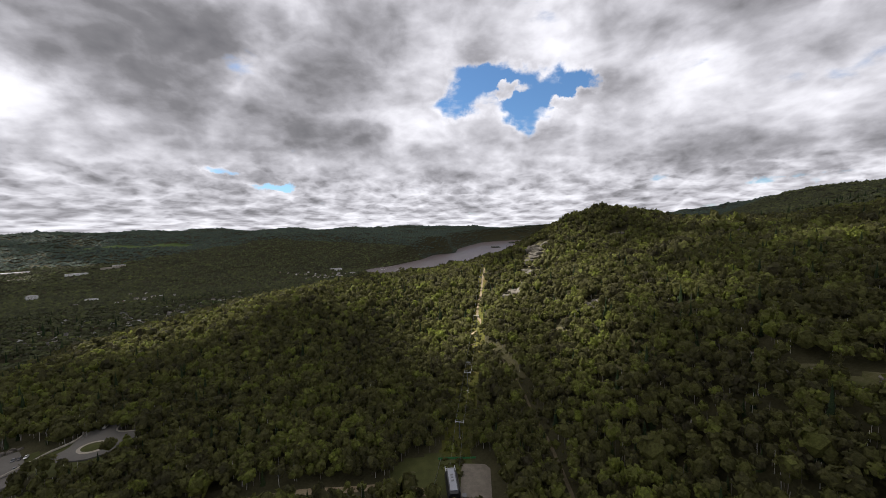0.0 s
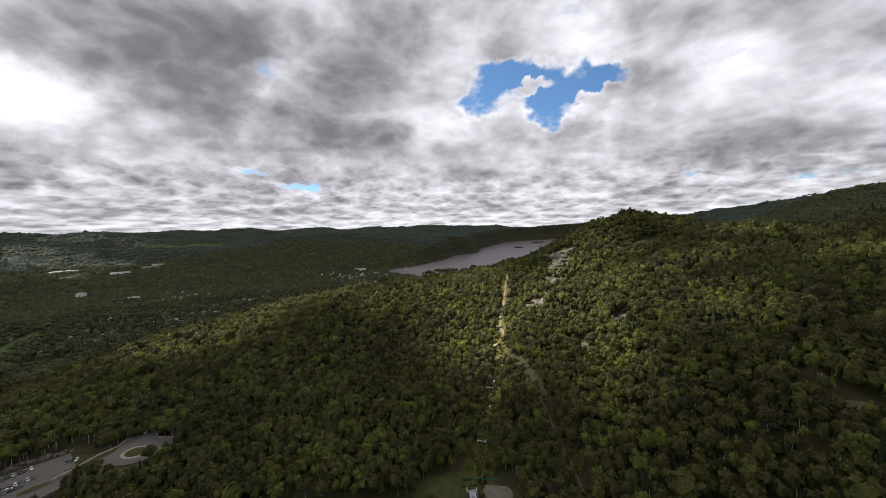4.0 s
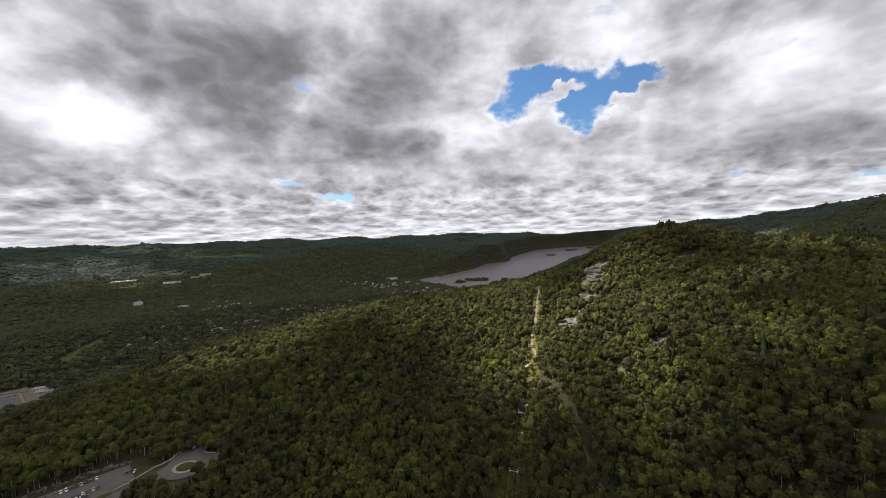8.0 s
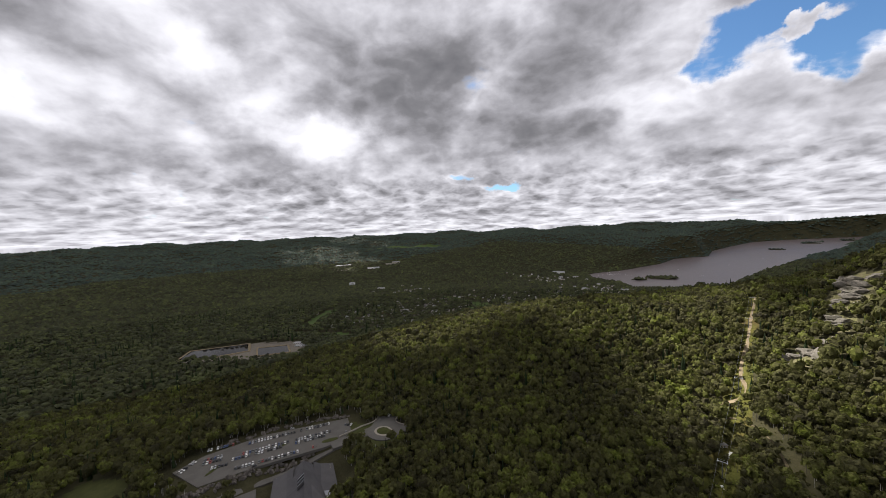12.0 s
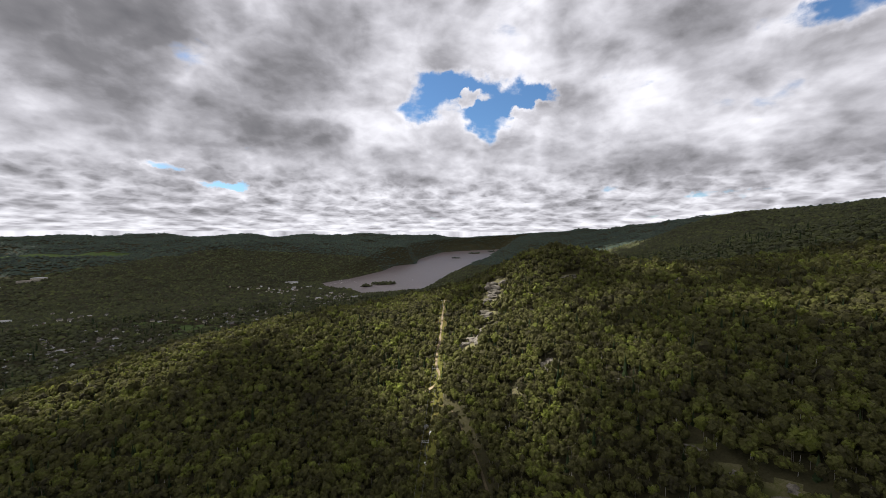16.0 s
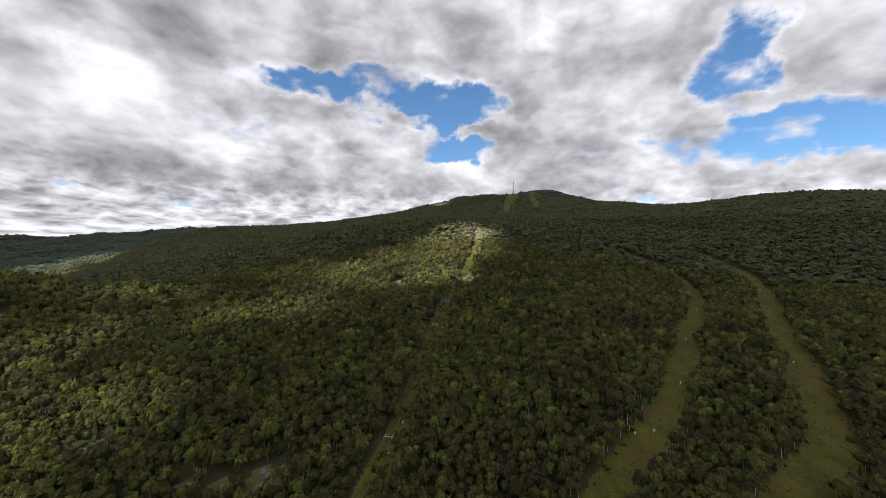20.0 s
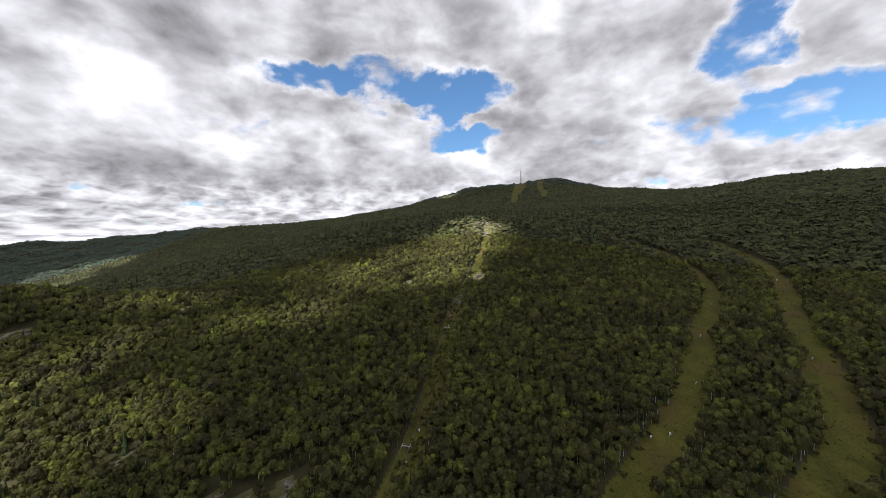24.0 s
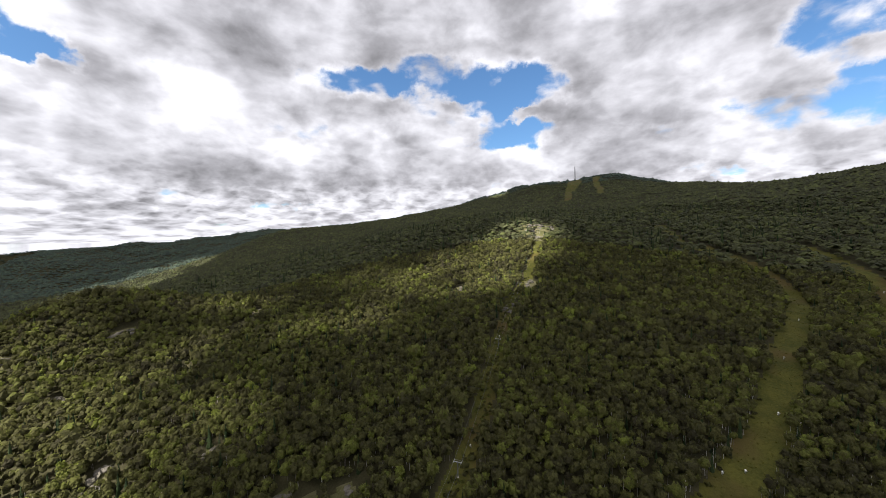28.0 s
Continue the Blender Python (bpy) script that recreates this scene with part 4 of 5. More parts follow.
ringed_island(-254, 247, ROUND_Z, 7.2, 6.0, "round grass island with a concrete apron on the turning circle")
SMALL = [(-396 + 14 * math.cos(a), 7 + 14 * math.sin(a)) for a in np.arange(36) * 6.2832 / 36]
SMALL_Z = level(-396, 7) + 0.7
plate("roundabout", SMALL, SMALL_Z, ASPHALT, "small asphalt roundabout on the access road", "road", 3)
ringed_island(-396, 7, SMALL_Z, 4.6, 4.4, "small grass island with a concrete apron on the roundabout")
plate("pavement", [(-308, 112), (-297, 140), (-276, 128), (-268, 108), (-288, 96), (-304, 100)], level(-288, 115) + 0.7, ASPHALT, "asphalt forecourt beside the large roof", "car park", 2)


def kerb(line, z, label):
    p = curve(line, 3.0)
    rows = []
    t = np.gradient(p, axis=0)
    t /= np.hypot(t[:, 0], t[:, 1])[:, None]
    for (x, y), (tx, ty), zz in zip(p, t, z if hasattr(z, "__len__") else [z] * len(p)):
        rows.append([(x + ty * s * 0.55, y - tx * s * 0.55, zz + dz) for s, dz in ((-1, -0.8), (-1, 0.28), (1, 0.28), (1, -0.8))])
    return tagged(part("kerb", loft(rows), CONCRETE, None), label, "kerb", kind="structure")


kerb([(-264, 284), (-256, 268), (-240, 268), (-230, 271)], ROUND_Z - 0.1, "pale concrete kerb round the turning circle")
kerb([(-283, 276), (-276, 256), (-283, 238), (-292, 222)], [LOT_Z + 0.35 + 5 * min(1, max(0, k / 9)) for k in range(20, -1, -1)][:len(curve([(-283, 276), (-276, 256), (-283, 238), (-292, 222)], 3.0))], "pale concrete kerb along the lawn")
kerb([(-333, 100), (-318, 96), (-306, 100), (-300, 118)], level(-310, 104) + 1.0, "pale concrete kerb beside the lawn")
for cx, cy, a, b, turn in ((-331, 182, 6, 1.6, 64), (-349, 128, 1.6, 7, 20), (-296, 214, 8, 3, 58), (-291, 118, 4.5, 2.4, 60)):
    c, s = math.cos(radians(turn)), math.sin(radians(turn))
    oval = [(cx + a * math.cos(q) * c - b * math.sin(q) * s, cy + a * math.cos(q) * s + b * math.sin(q) * c) for q in np.arange(18) * 6.2832 / 18]
    base = LOT_Z if cx < -295 else level(cx, cy) + 0.7
    tagged(part("planting_bed", slab(oval, base - 0.3, base + 0.22), TURF, None), "long narrow grass bed between the parked cars", "planting bed")


def car_model(paint, long_, tall, word):
    """A parked car: lofted body, dark glass band with a roof, four wheels, lamps."""
    t = thing("car", word + " car parked on the asphalt", "car", "cars in the car park")
    h, w = long_ / 2, 0.9
    def ring(x, half, z0, z1, lean):
        return [(x, -half, z0), (x, -half * 1.02, (z0 + z1) / 2), (x, -half * lean, z1), (x, half * lean, z1), (x, half * 1.02, (z0 + z1) / 2), (x, half, z0)]
    hood = 0.62 * tall
    part("body", loft([ring(-h, w * 0.86, 0.35, hood * 0.9, 0.9), ring(-h * 0.92, w, 0.25, hood, 0.94), ring(-h * 0.3, w, 0.22, hood * 1.04, 0.95), ring(h * 0.35, w, 0.22, hood * 1.02, 0.95), ring(h * 0.9, w * 0.97, 0.25, hood * 0.86, 0.92), ring(h, w * 0.8, 0.35, hood * 0.72, 0.88)]), paint, t)
    back = -h * (0.9 if tall > 1.6 else 0.72)
    part("window_band", loft([ring(back, w * 0.92, hood * 0.98, hood * 1.02, 0.98), ring(back + 0.35, w * 0.86, hood, tall - 0.06, 0.84), ring(h * 0.12, w * 0.86, hood, tall - 0.06, 0.84), ring(h * 0.45, w * 0.92, hood * 0.98, hood * 1.03, 0.98)]), DARK_GLASS, t, "dark tinted windows")
    part("roof", boxed(back + 0.42, h * 0.13, -w * 0.74, w * 0.74, tall - 0.07, tall, 0.03), paint, t)
    for sx in (-0.6, 0.62):
        for sy in (-1, 1):
            ring_w = [[(sx * h + 0.33 * math.cos(a), sy * w * 0.98 + dy, 0.33 + 0.33 * math.sin(a)) for a in np.arange(10) * 0.6283] for dy in (-0.11, 0.11)]
            part("wheel", loft(ring_w), RUBBER, t)
    for sy in (-1, 1):
        part("headlight", boxed(h * 0.95, h * 1.0, sy * 0.6 - 0.16, sy * 0.6 + 0.16, 0.5, 0.62), SILVER, t)
    return t


CARS = [car_model(*c) for c in ((WHITE, 4.6, 1.48, "white saloon"), (WHITE, 4.7, 1.72, "white estate"), (SILVER, 4.5, 1.46, "silver saloon"), (BLACK, 4.7, 1.70, "black estate"), (BLACK, 4.6, 1.45, "black saloon"),
                                    (GREY, 4.5, 1.50, "dark grey hatchback"), (GREY, 4.8, 1.74, "dark grey estate"), (RED, 4.3, 1.45, "dull red hatchback"), (BLUE, 4.5, 1.47, "dark blue saloon"))]
CAR_ODDS = (0.17, 0.12, 0.13, 0.15, 0.14, 0.11, 0.08, 0.05, 0.05)


def car_rows():
    """Rows of parked cars along the length of the car park, with some stalls empty."""
    r = np.random.RandomState(8)
    used = set()
    def spot(across, run):
        return (across * 0.855 + run * 0.52, -across * 0.52 + run * 0.855)

    rows = [(spot(-396.5, -46), spot(-396.5, -2), 0, 0.98), (spot(-396.5, 2), spot(-396.5, 33), 0, 0.96), (spot(-380.0, -50), spot(-380.0, -8), 0, 0.97), (spot(-380.0, -3), spot(-380.0, 32), 0, 0.95),
            (spot(-374.6, -58), spot(-374.6, -12), 1, 0.92), (spot(-374.6, -6), spot(-374.6, 26), 1, 0.86), (spot(-358.6, -54), spot(-358.6, 0), 1, 0.92), (spot(-359.0, 6), spot(-359.0, 14), 1, 0.5),
            (spot(-385, -82), spot(-385, -66), 0, 0.95), (spot(-379.8, -82), spot(-379.8, -66), 1, 0.95), (spot(-369, -74), spot(-369, -60), 1, 0.95), (spot(-402, -82), spot(-402, -58), 0, 0.8),
            ((-378, 126), (-371, 110), 1, 0.85), ((-306, 240), (-298, 245), 0, 0.9)]
    for (ax, ay), (bx, by), flip, fill in rows:
        n = int(math.hypot(bx - ax, by - ay) / 2.65)
        turn = math.degrees(math.atan2(by - ay, bx - ax)) + (90 if flip else -90)
        for k in range(n):
            if r.uniform() > fill:
                continue
            s = (k + 0.5) / n
            i = int(r.choice(len(CARS), p=CAR_ODDS))
            m = pose(ax + (bx - ax) * s + r.uniform(-0.2, 0.2), ay + (by - ay) * s + r.uniform(-0.2, 0.2), LOT_Z, 0, 0, turn + r.uniform(-3, 3) + (180 if r.uniform() < 0.3 else 0))
            if i not in used:
                used.add(i)
                CARS[i].matrix_world = m
            else:
                copy_thing(CARS[i], m)
    spare = [((-312, 212), 60), ((-293, 232), 150), ((-349, 206), 60), ((-322, 152), 65), ((-462, 17), 200)]
    for k, ((x, y), turn) in enumerate(spare):
        copy_thing(CARS[(0, 5, 2, 4, 0)[k]], pose(x, y, LOT_Z if k < 4 else level(x, y) + 0.5, 0, 0, turn))
    for i in range(len(CARS)):
        if i not in used:
            CARS[i].matrix_world = pose(-350 + 2.8 * i, 128 + 5.9 * i, LOT_Z, 0, 0, 150)


car_rows()


def shuttle_bus():
    t = thing("shuttle_bus", "white shuttle bus waiting at the turning circle", "bus", m=pose(-270, 273, ROUND_Z - 0.06, 0, 0, 118))
    part("body", boxed(-3.6, 3.6, -1.15, 1.15, 0.4, 2.75, 0.15), WHITE, t)
    for s in (-1, 1):
        part("window_band", boxed(-3.2, 2.9, s * 1.16 - 0.02, s * 1.16 + 0.02, 1.45, 2.25), DARK_GLASS, t, "dark side windows")
    part("windscreen", boxed(3.58, 3.63, -1.0, 1.0, 1.3, 2.4), DARK_GLASS, t)
    part("roof_hatch", boxed(-0.6, 0.6, -0.5, 0.5, 2.75, 2.9, 0.04), GREY, t)
    for sx in (-2.3, 2.4):
        for sy in (-1, 1):
            part("wheel", loft([[(sx + 0.45 * math.cos(a), sy * 1.1 + d, 0.45 + 0.45 * math.sin(a)) for a in np.arange(12) * 0.5236] for d in (-0.15, 0.15)]), RUBBER, t)


shuttle_bus()


def stone(seed, sx, sy, sz, rough=0.28):
    """An angular lump of granite."""
    r = np.random.RandomState(seed)
    bm = bmesh.new()
    bmesh.ops.create_icosphere(bm, subdivisions=2, radius=1.0)
    o = Vector(r.uniform(-40, 40, 3))
    for v in bm.verts:
        k = 1 + rough * noise.noise(v.co * 1.3 + o) * 2 + rough * 0.7 * noise.noise(v.co * 3.1 + o)
        v.co = Vector((v.co.x * sx * k, v.co.y * sy * k, max(v.co.z, -0.45) * sz * k))
    return bm


def rock_cut():
    """The blasted rock faces beside the road and the car park."""
    r = np.random.RandomState(21)
    for line, n, size, tall in (([(-336, 96), (-329, 110), (-320, 140), (-306, 172), (-296, 200)], 70, 2.1, 2.2), ([(-408, 45), (-390, 52), (-368, 62), (-345, 76)], 40, 2.4, 2.6), ([(-384, 150), (-366, 192), (-340, 232), (-316, 256)], 64, 1.9, 1.8),
                                ([(-222, 180), (-212, 168), (-206, 152)], 9, 2.6, 2.0), ([(-232, 277), (-224, 272)], 5, 1.6, 1.1), ([(-150, 188), (-100, 199), (-60, 203)], 12, 1.7, 1.1)):
        p = curve(line, 1.0)
        for k in range(n):
            x, y = p[int((k + r.uniform(0, 0.9)) / n * (len(p) - 1))] + r.uniform(-3.4, 3.4, 2)
            bm = stone(r.randint(9999), size * r.uniform(0.6, 1.5), size * r.uniform(0.5, 1.0), tall * r.uniform(0.5, 1.3))
            ob = part("boulder", bm, CLIFF, None)
            ob.matrix_world = pose(x, y, level(x, y) + 0.2, 0, 0, r.uniform(0, 360))
            tagged(ob, "angular grey block of blasted granite beside the asphalt", "rock", "rocks of the cutting")


rock_cut()


def outcrops():
    """Bare granite showing between the trees on the hillside."""
    r = np.random.RandomState(5)
    for k, (x, y, a, b) in enumerate(BALDS):
        many = 26 if a > 60 else 8 if a > 12 else 5
        for i in range(many):
            q, d = r.uniform(0, 6.28), math.sqrt(r.uniform(0, 0.85))
            px, py = x + a * d * math.cos(q), y + b * d * math.sin(q)
            s = (r.uniform(2.5, 7.5) if a > 40 else min(a, b) * r.uniform(0.22, 0.48))
            ob = part("outcrop", stone(300 + k * 30 + i, s * r.uniform(1.1, 1.8), s, s * r.uniform(0.5, 0.85), 0.34), ROCK, None)
            ob.matrix_world = pose(px, py, level(px, py) + 0.15 * s, 0, 0, r.uniform(0, 360))
            tagged(ob, "weathered pale granite outcrop on the wooded slope", "rock", "outcrops on the slope")


outcrops()


# ---------------------------------------------------------------- the casino
def casino():
    gz = level(-256, 158)
    t = thing("casino_building", "large building with a steep dark slate-grey metal roof", "building", m=pose(-256, 158, gz, 0, 0, -33.5))
    # x runs from the back to the front, y to the right-hand side
    part("wall", slab([(-27, -22), (24, -22), (24, 22), (-27, 22)], -2, 7.2), BEIGE, t)
    ridge, eave, wide = 18.5, 10.0, 12.5
    def skin(rings, thick=0.35):
        bm = bmesh.new()
        rows = [[bm.verts.new(p) for p in q] for q in rings]
        for a, b in zip(rows, rows[1:]):
            for i in range(len(a) - 1):
                bm.faces.new((a[i], a[i + 1], b[i + 1], b[i]))
        bmesh.ops.recalc_face_normals(bm, faces=bm.faces)
        bmesh.ops.solidify(bm, geom=bm.faces, thickness=thick)
        return bm
    # central steep gable, flaring to the wings
    part("roof", skin([[(x, -wide - flare, eave - 0.5), (x, -wide * 0.45, eave + (top - eave) * 0.5), (x, 0, top), (x, wide * 0.45, eave + (top - eave) * 0.5), (x, wide + flare, eave - 0.5)]
                       for x, top, flare in ((-27, ridge - 1.5, -3.0), (-12, ridge, 0), (4, ridge - 0.5, 1.0), (20, ridge - 4.0, 3.0), (31, ridge - 5.5, 1.5))]), SLATE, t)
    left = part("wing_roof", skin([[(-29, -24.5, 6.6), (-29, -14, 9.0), (-29, -8.0, 12.6)], [(10, -26, 6.4), (10, -13, 9.6), (10, -9.5, 11.4)], [(27, -24, 6.0), (27, -16, 8.2), (27, -13, 9.0)]]), SLATE, t)
    right = part("wing_roof", skin([[(-29, 8.0, 12.6), (-29, 14, 9.0), (-29, 24.5, 6.6)], [(10, 9.5, 11.4), (10, 13, 9.6), (10, 26, 6.4)], [(27, 13, 9.0), (27, 16, 8.2), (27, 24, 6.0)]]), SLATE, t)
    for x0, x1, y0, y1, z in ((10, 20, 15, 23.5, 8.7), (15, 25, 18, 24.5, 7.7), (12, 22, -24, -16, 8.5)):
        s = math.copysign(1, y0 + y1)
        bm = loft([[(x0, y0, z + (0.9 if s < 0 else 1.4) - 0.8), (x1, y0 + 1.5, z - 0.5), (x1, y1, z - 1.9 if s > 0 else z - 0.3), (x0, y1, z - 1.2 if s > 0 else z + 0.6)], [(x0, y0, z + (0.9 if s < 0 else 1.4)), (x1, y0 + 1.5, z + 0.5), (x1, y1, z - 0.9 if s > 0 else z + 0.7), (x0, y1, z - 0.2 if s > 0 else z + 1.6)]])
        part("roof_panel", bm, PALE_ROOF, right if s > 0 else left, "pale grey metal roof panel")
    # ventilator louvres beside the ridge
    lantern = part("ridge_lantern", loft([[(-6, -4.6, 13.5), (-6, 0.4, 18.2), (-6, 0.4, 19.4), (-6, -4.6, 15.2)], [(7, -4.6, 13.2), (7, 0.4, 18.0), (7, 0.4, 19.4), (7, -4.6, 15.0)]]), SLATE, t)
    for k in range(6):
        x = -5 + 2.1 * k
        part("louvre", loft([[(x, -4.8, 15.2), (x + 0.7, -4.8, 15.25), (x + 0.7, -4.8, 15.6), (x, -4.8, 15.55)], [(x, 0.2, 19.4), (x + 0.7, 0.2, 19.4), (x + 0.7, 0.2, 19.8), (x, 0.2, 19.75)]]), BLACK if k % 2 else PALE_ROOF, lantern)
    # front gable: dark glazing in a frame
    gable = part("gable_window", loft([[(27.5, -9, 7.0), (27.5, 9, 7.0), (27.5, 0, 12.6)], [(28.1, -9, 7.0), (28.1, 9, 7.0), (28.1, 0, 12.6)]]), DARK_GLASS, t, "dark triangular gable glazing")
    for k in (-1, 1):
        part("rafter", tube([(29.5, k * 12.0, 6.8), (30.6, 0, 13.0)], 0.45, 4), BROWN, gable)
    part("tie_beam", tube([(29.6, -6, 9.3), (29.6, 6, 9.3)], 0.35, 4), BROWN, gable)
    for y in np.linspace(-19, 19, 9):
        part("window", boxed(24.0, 24.12, y - 1.2, y + 1.2, 1.2, 4.6), DARK_GLASS, t)
        part("window", boxed(-27.12, -27.0, y - 1.2, y + 1.2, 1.2, 4.6), DARK_GLASS, t)
    for x in np.linspace(-23, 20, 9):
        for s in (-1, 1):
            part("window", boxed(x - 1.3, x + 1.3, s * 22.06 - 0.06, s * 22.06 + 0.06, 1.2, 4.6), DARK_GLASS, t)
    part("porch", slab([(24.5, -7), (33, -7), (33, 7), (24.5, 7)], 5.2, 5.8), BROWN, t, "brown timber porch roof")
    for x, y in ((32, -6), (32, 6), (27, -6), (27, 6)):
        part("porch_post", tube([(x, y, -1.5), (x, y, 5.2)], 0.35), BROWN, t)


casino()


# ---------------------------------------------------------------- lifts
PAD_Z = level(12, 215) + 0.35
plate("pavement", [(7, 198), (26, 198), (29, 230), (10, 231)], PAD_Z, GRAVEL, "worn brown gravel yard beside the lift station", "yard", 1.5)


def lift_station():
    z = level(3, 206)
    t = thing("lift_station", "black lift terminal with a pale roof panel", "lift station", m=pose(3, 207, z, 0, 0, 5))
    def hull(y, half, z0, z1):
        return [(-half, y, z0), (-half * 1.06, y, (z0 + z1) * 0.5), (-half * 0.7, y, z1), (half * 0.7, y, z1), (half * 1.06, y, (z0 + z1) * 0.5), (half, y, z0)]
    part("hood", loft([hull(-11, 3.2, 3.2, 6.4), hull(-9, 3.9, 2.8, 7.2), hull(8, 3.9, 2.8, 7.2), hull(11, 3.0, 3.4, 6.2)]), BLACK, t, "glossy black hood")
    panel = part("roof_panel", boxed(-2.1, 2.1, -9.5, 9.2, 7.2, 7.42, 0.05), PALE_ROOF, t, "pale grey roof panel")
    for y in (-1.5, 1.2, 3.6):
        part("hatch", boxed(-0.8, 0.8, y - 0.6, y + 0.6, 7.4, 7.6), GREY, panel)
    for y in (-7, 6):
        part("column", tube([(0, y, -0.8), (0, y, 3.4)], 0.75, 10), CONCRETE, t)
    rig = part("entry_frame", boxed(-3.4, 3.4, 11.5, 12.0, 5.6, 6.0), STEEL, t)
    for x in (-3.1, 3.1):
        part("sheave_train", boxed(x - 0.25, x + 0.25, 9.5, 14.5, 5.3, 5.75, 0.05), STEEL, rig)
    part("operator_cabin", boxed(5.0, 7.6, -9, -6, -0.5, 2.4, 0.05), GREY, t)


lift_station()


def lift_tower(x, y, tall, turn, label, group):
    t = thing("lift_tower", label, "lift tower", group, pose(x, y, level(x, y) - 0.3, 0, 0, turn))
    part("pole", tube([(0, 0, -1), (0, 0, tall)], (0.45, 0.3), 8), GREY, t)
    arm = part("crossarm", boxed(-3.3, 3.3, -0.25, 0.25, tall - 0.2, tall + 0.25, 0.04), STEEL, t)
    for s in (-3.0, 3.0):
        train = part("sheave_train", boxed(s - 0.15, s + 0.15, -2.2, 2.2, tall + 0.2, tall + 0.55), STEEL, arm)
    part("maintenance_rail", tube([(-3.2, 0.4, tall + 1.4), (3.2, 0.4, tall + 1.4)], 0.06, 4), STEEL, t)
    part("ladder", boxed(-0.25, 0.25, 0.5, 0.58, 0, tall), GREY, t)
    part("footing", tube([(0, 0, -1), (0, 0, 0.7)], 0.95, 10), CONCRETE, t)
    return (x, y, level(x, y) - 0.3 + tall + 0.5)


def lift_line(spots, tall, group, start=None):
    """Towers up a cut line and the two ropes that they carry."""
    tops = [start] if start else []
    for k, (x, y) in enumerate(spots):
        a, b = spots[max(0, k - 1)], spots[min(len(spots) - 1, k + 1)]
        tops.append(lift_tower(x, y, tall, math.degrees(math.atan2(b[1] - a[1], b[0] - a[0])) - 90, "grey steel lift tower with a crossarm in the cut line", group))
    (ax, ay), (bx, by) = tops[0][:2], tops[-1][:2]
    d = math.hypot(bx - ax, by - ay)
    sx, sy = (by - ay) / d * 3.0, -(bx - ax) / d * 3.0
    for s in (-1, 1):
        pts = []
        for p, q in zip(tops, tops[1:]):
            for k in range(6):
                f = k / 6
                pts.append((p[0] + (q[0] - p[0]) * f + s * sx, p[1] + (q[1] - p[1]) * f + s * sy, p[2] + (q[2] - p[2]) * f - 6.0 * f * (1 - f)))
        pts.append((tops[-1][0] + s * sx, tops[-1][1] + s * sy, tops[-1][2]))
        tagged(part("lift_cable", tube(pts, 0.07, 4), GREY, None), "thin grey steel lift rope strung between towers", "cable", group)


lift_line([(10, 259), (21, 330), (41, 450), (64, 600), (78, 700)], 13, "lift up the valley", (5, 221, level(3, 207) + 6))
lift_line([(192, 95), (244, 90), (420, 98), (640, 108), (960, 106)], 12, "lift up the hillside")


def snow_gun(x, y):
    t = thing("snow_gun", "small white snow gun standing on the grass run", "snow gun", "snow guns on the runs", pose(x, y, level(x, y)))
    part("stand", tube([(0, 0, -0.5), (0, 0, 2.2)], 0.14), GREY, t)
    part("barrel", tube([(-0.5, 0, 2.2), (0.7, 0, 2.7)], (0.75, 0.55), 10), WHITE, t, "white barrel")
    part("hydrant", boxed(0.8, 1.5, -0.3, 0.3, -0.3, 1.0, 0.05), WHITE, t)


for x, y in ((261, -170), (305, -105), (372, -150), (430, -276), (468, -193), (300, -90), (590, -258), (735, -420), (20, 318), (27, 352), (270, 88), (450, 103)):
    snow_gun(x, y)


def service_hut(x, y, turn):
    """A pump house beside the forest track."""
    t = thing("service_hut", "small pale pump hut beside the forest track", "hut", m=pose(x, y, level(x, y), 0, 0, turn))
    part("wall", boxed(-2.2, 2.2, -1.6, 1.6, -0.6, 2.4), BEIGE, t)
    part("roof", loft([[(-2.6, s, 2.35), (0, s, 3.3), (2.6, s, 2.35), (2.6, s, 2.5), (0, s, 3.5), (-2.6, s, 2.5)] for s in (-2.0, 2.0)]), LIGHT_ROOF, t)
    part("door", boxed(-0.5, 0.5, -1.66, -1.58, 0, 2.0), GREY, t)
    part("pipe", tube([(2.2, 0, 0.6), (4.0, 0, 0.6), (4.0, 0, -0.5)], 0.2), STEEL, t)


service_hut(24, 366, 20)
service_hut(29, 354, 60)


def fence(name, a, b, mat, label, posts, tall=1.4):
    t = thing(name, label, "fence", m=pose(a[0], a[1], level(*a)))
    dx, dy, dz = b[0] - a[0], b[1] - a[1], level(*b) - level(*a)
    part("netting", loft([[(0, 0, 0.1), (0, 0.04, 0.1), (0, 0.04, tall), (0, 0, tall)], [(dx, dy, dz + 0.1), (dx, dy + 0.04, dz + 0.1), (dx, dy + 0.04, dz + tall), (dx, dy, dz + tall)]]), mat, t)
    for k in range(posts):
        f = k / (posts - 1)
        part("post", tube([(dx * f, dy * f, dz * f - 0.4), (dx * f, dy * f, dz * f + tall + 0.2)], 0.08), GREY, t)


fence("barrier", (-6, 236), (20, 236), GREEN_NET, "low green safety netting across the lift line", 8)
fence("barrier", (-9, 205), (-4, 238), STEEL, "thin wire fence beside the lift clearing", 10, 1.1)


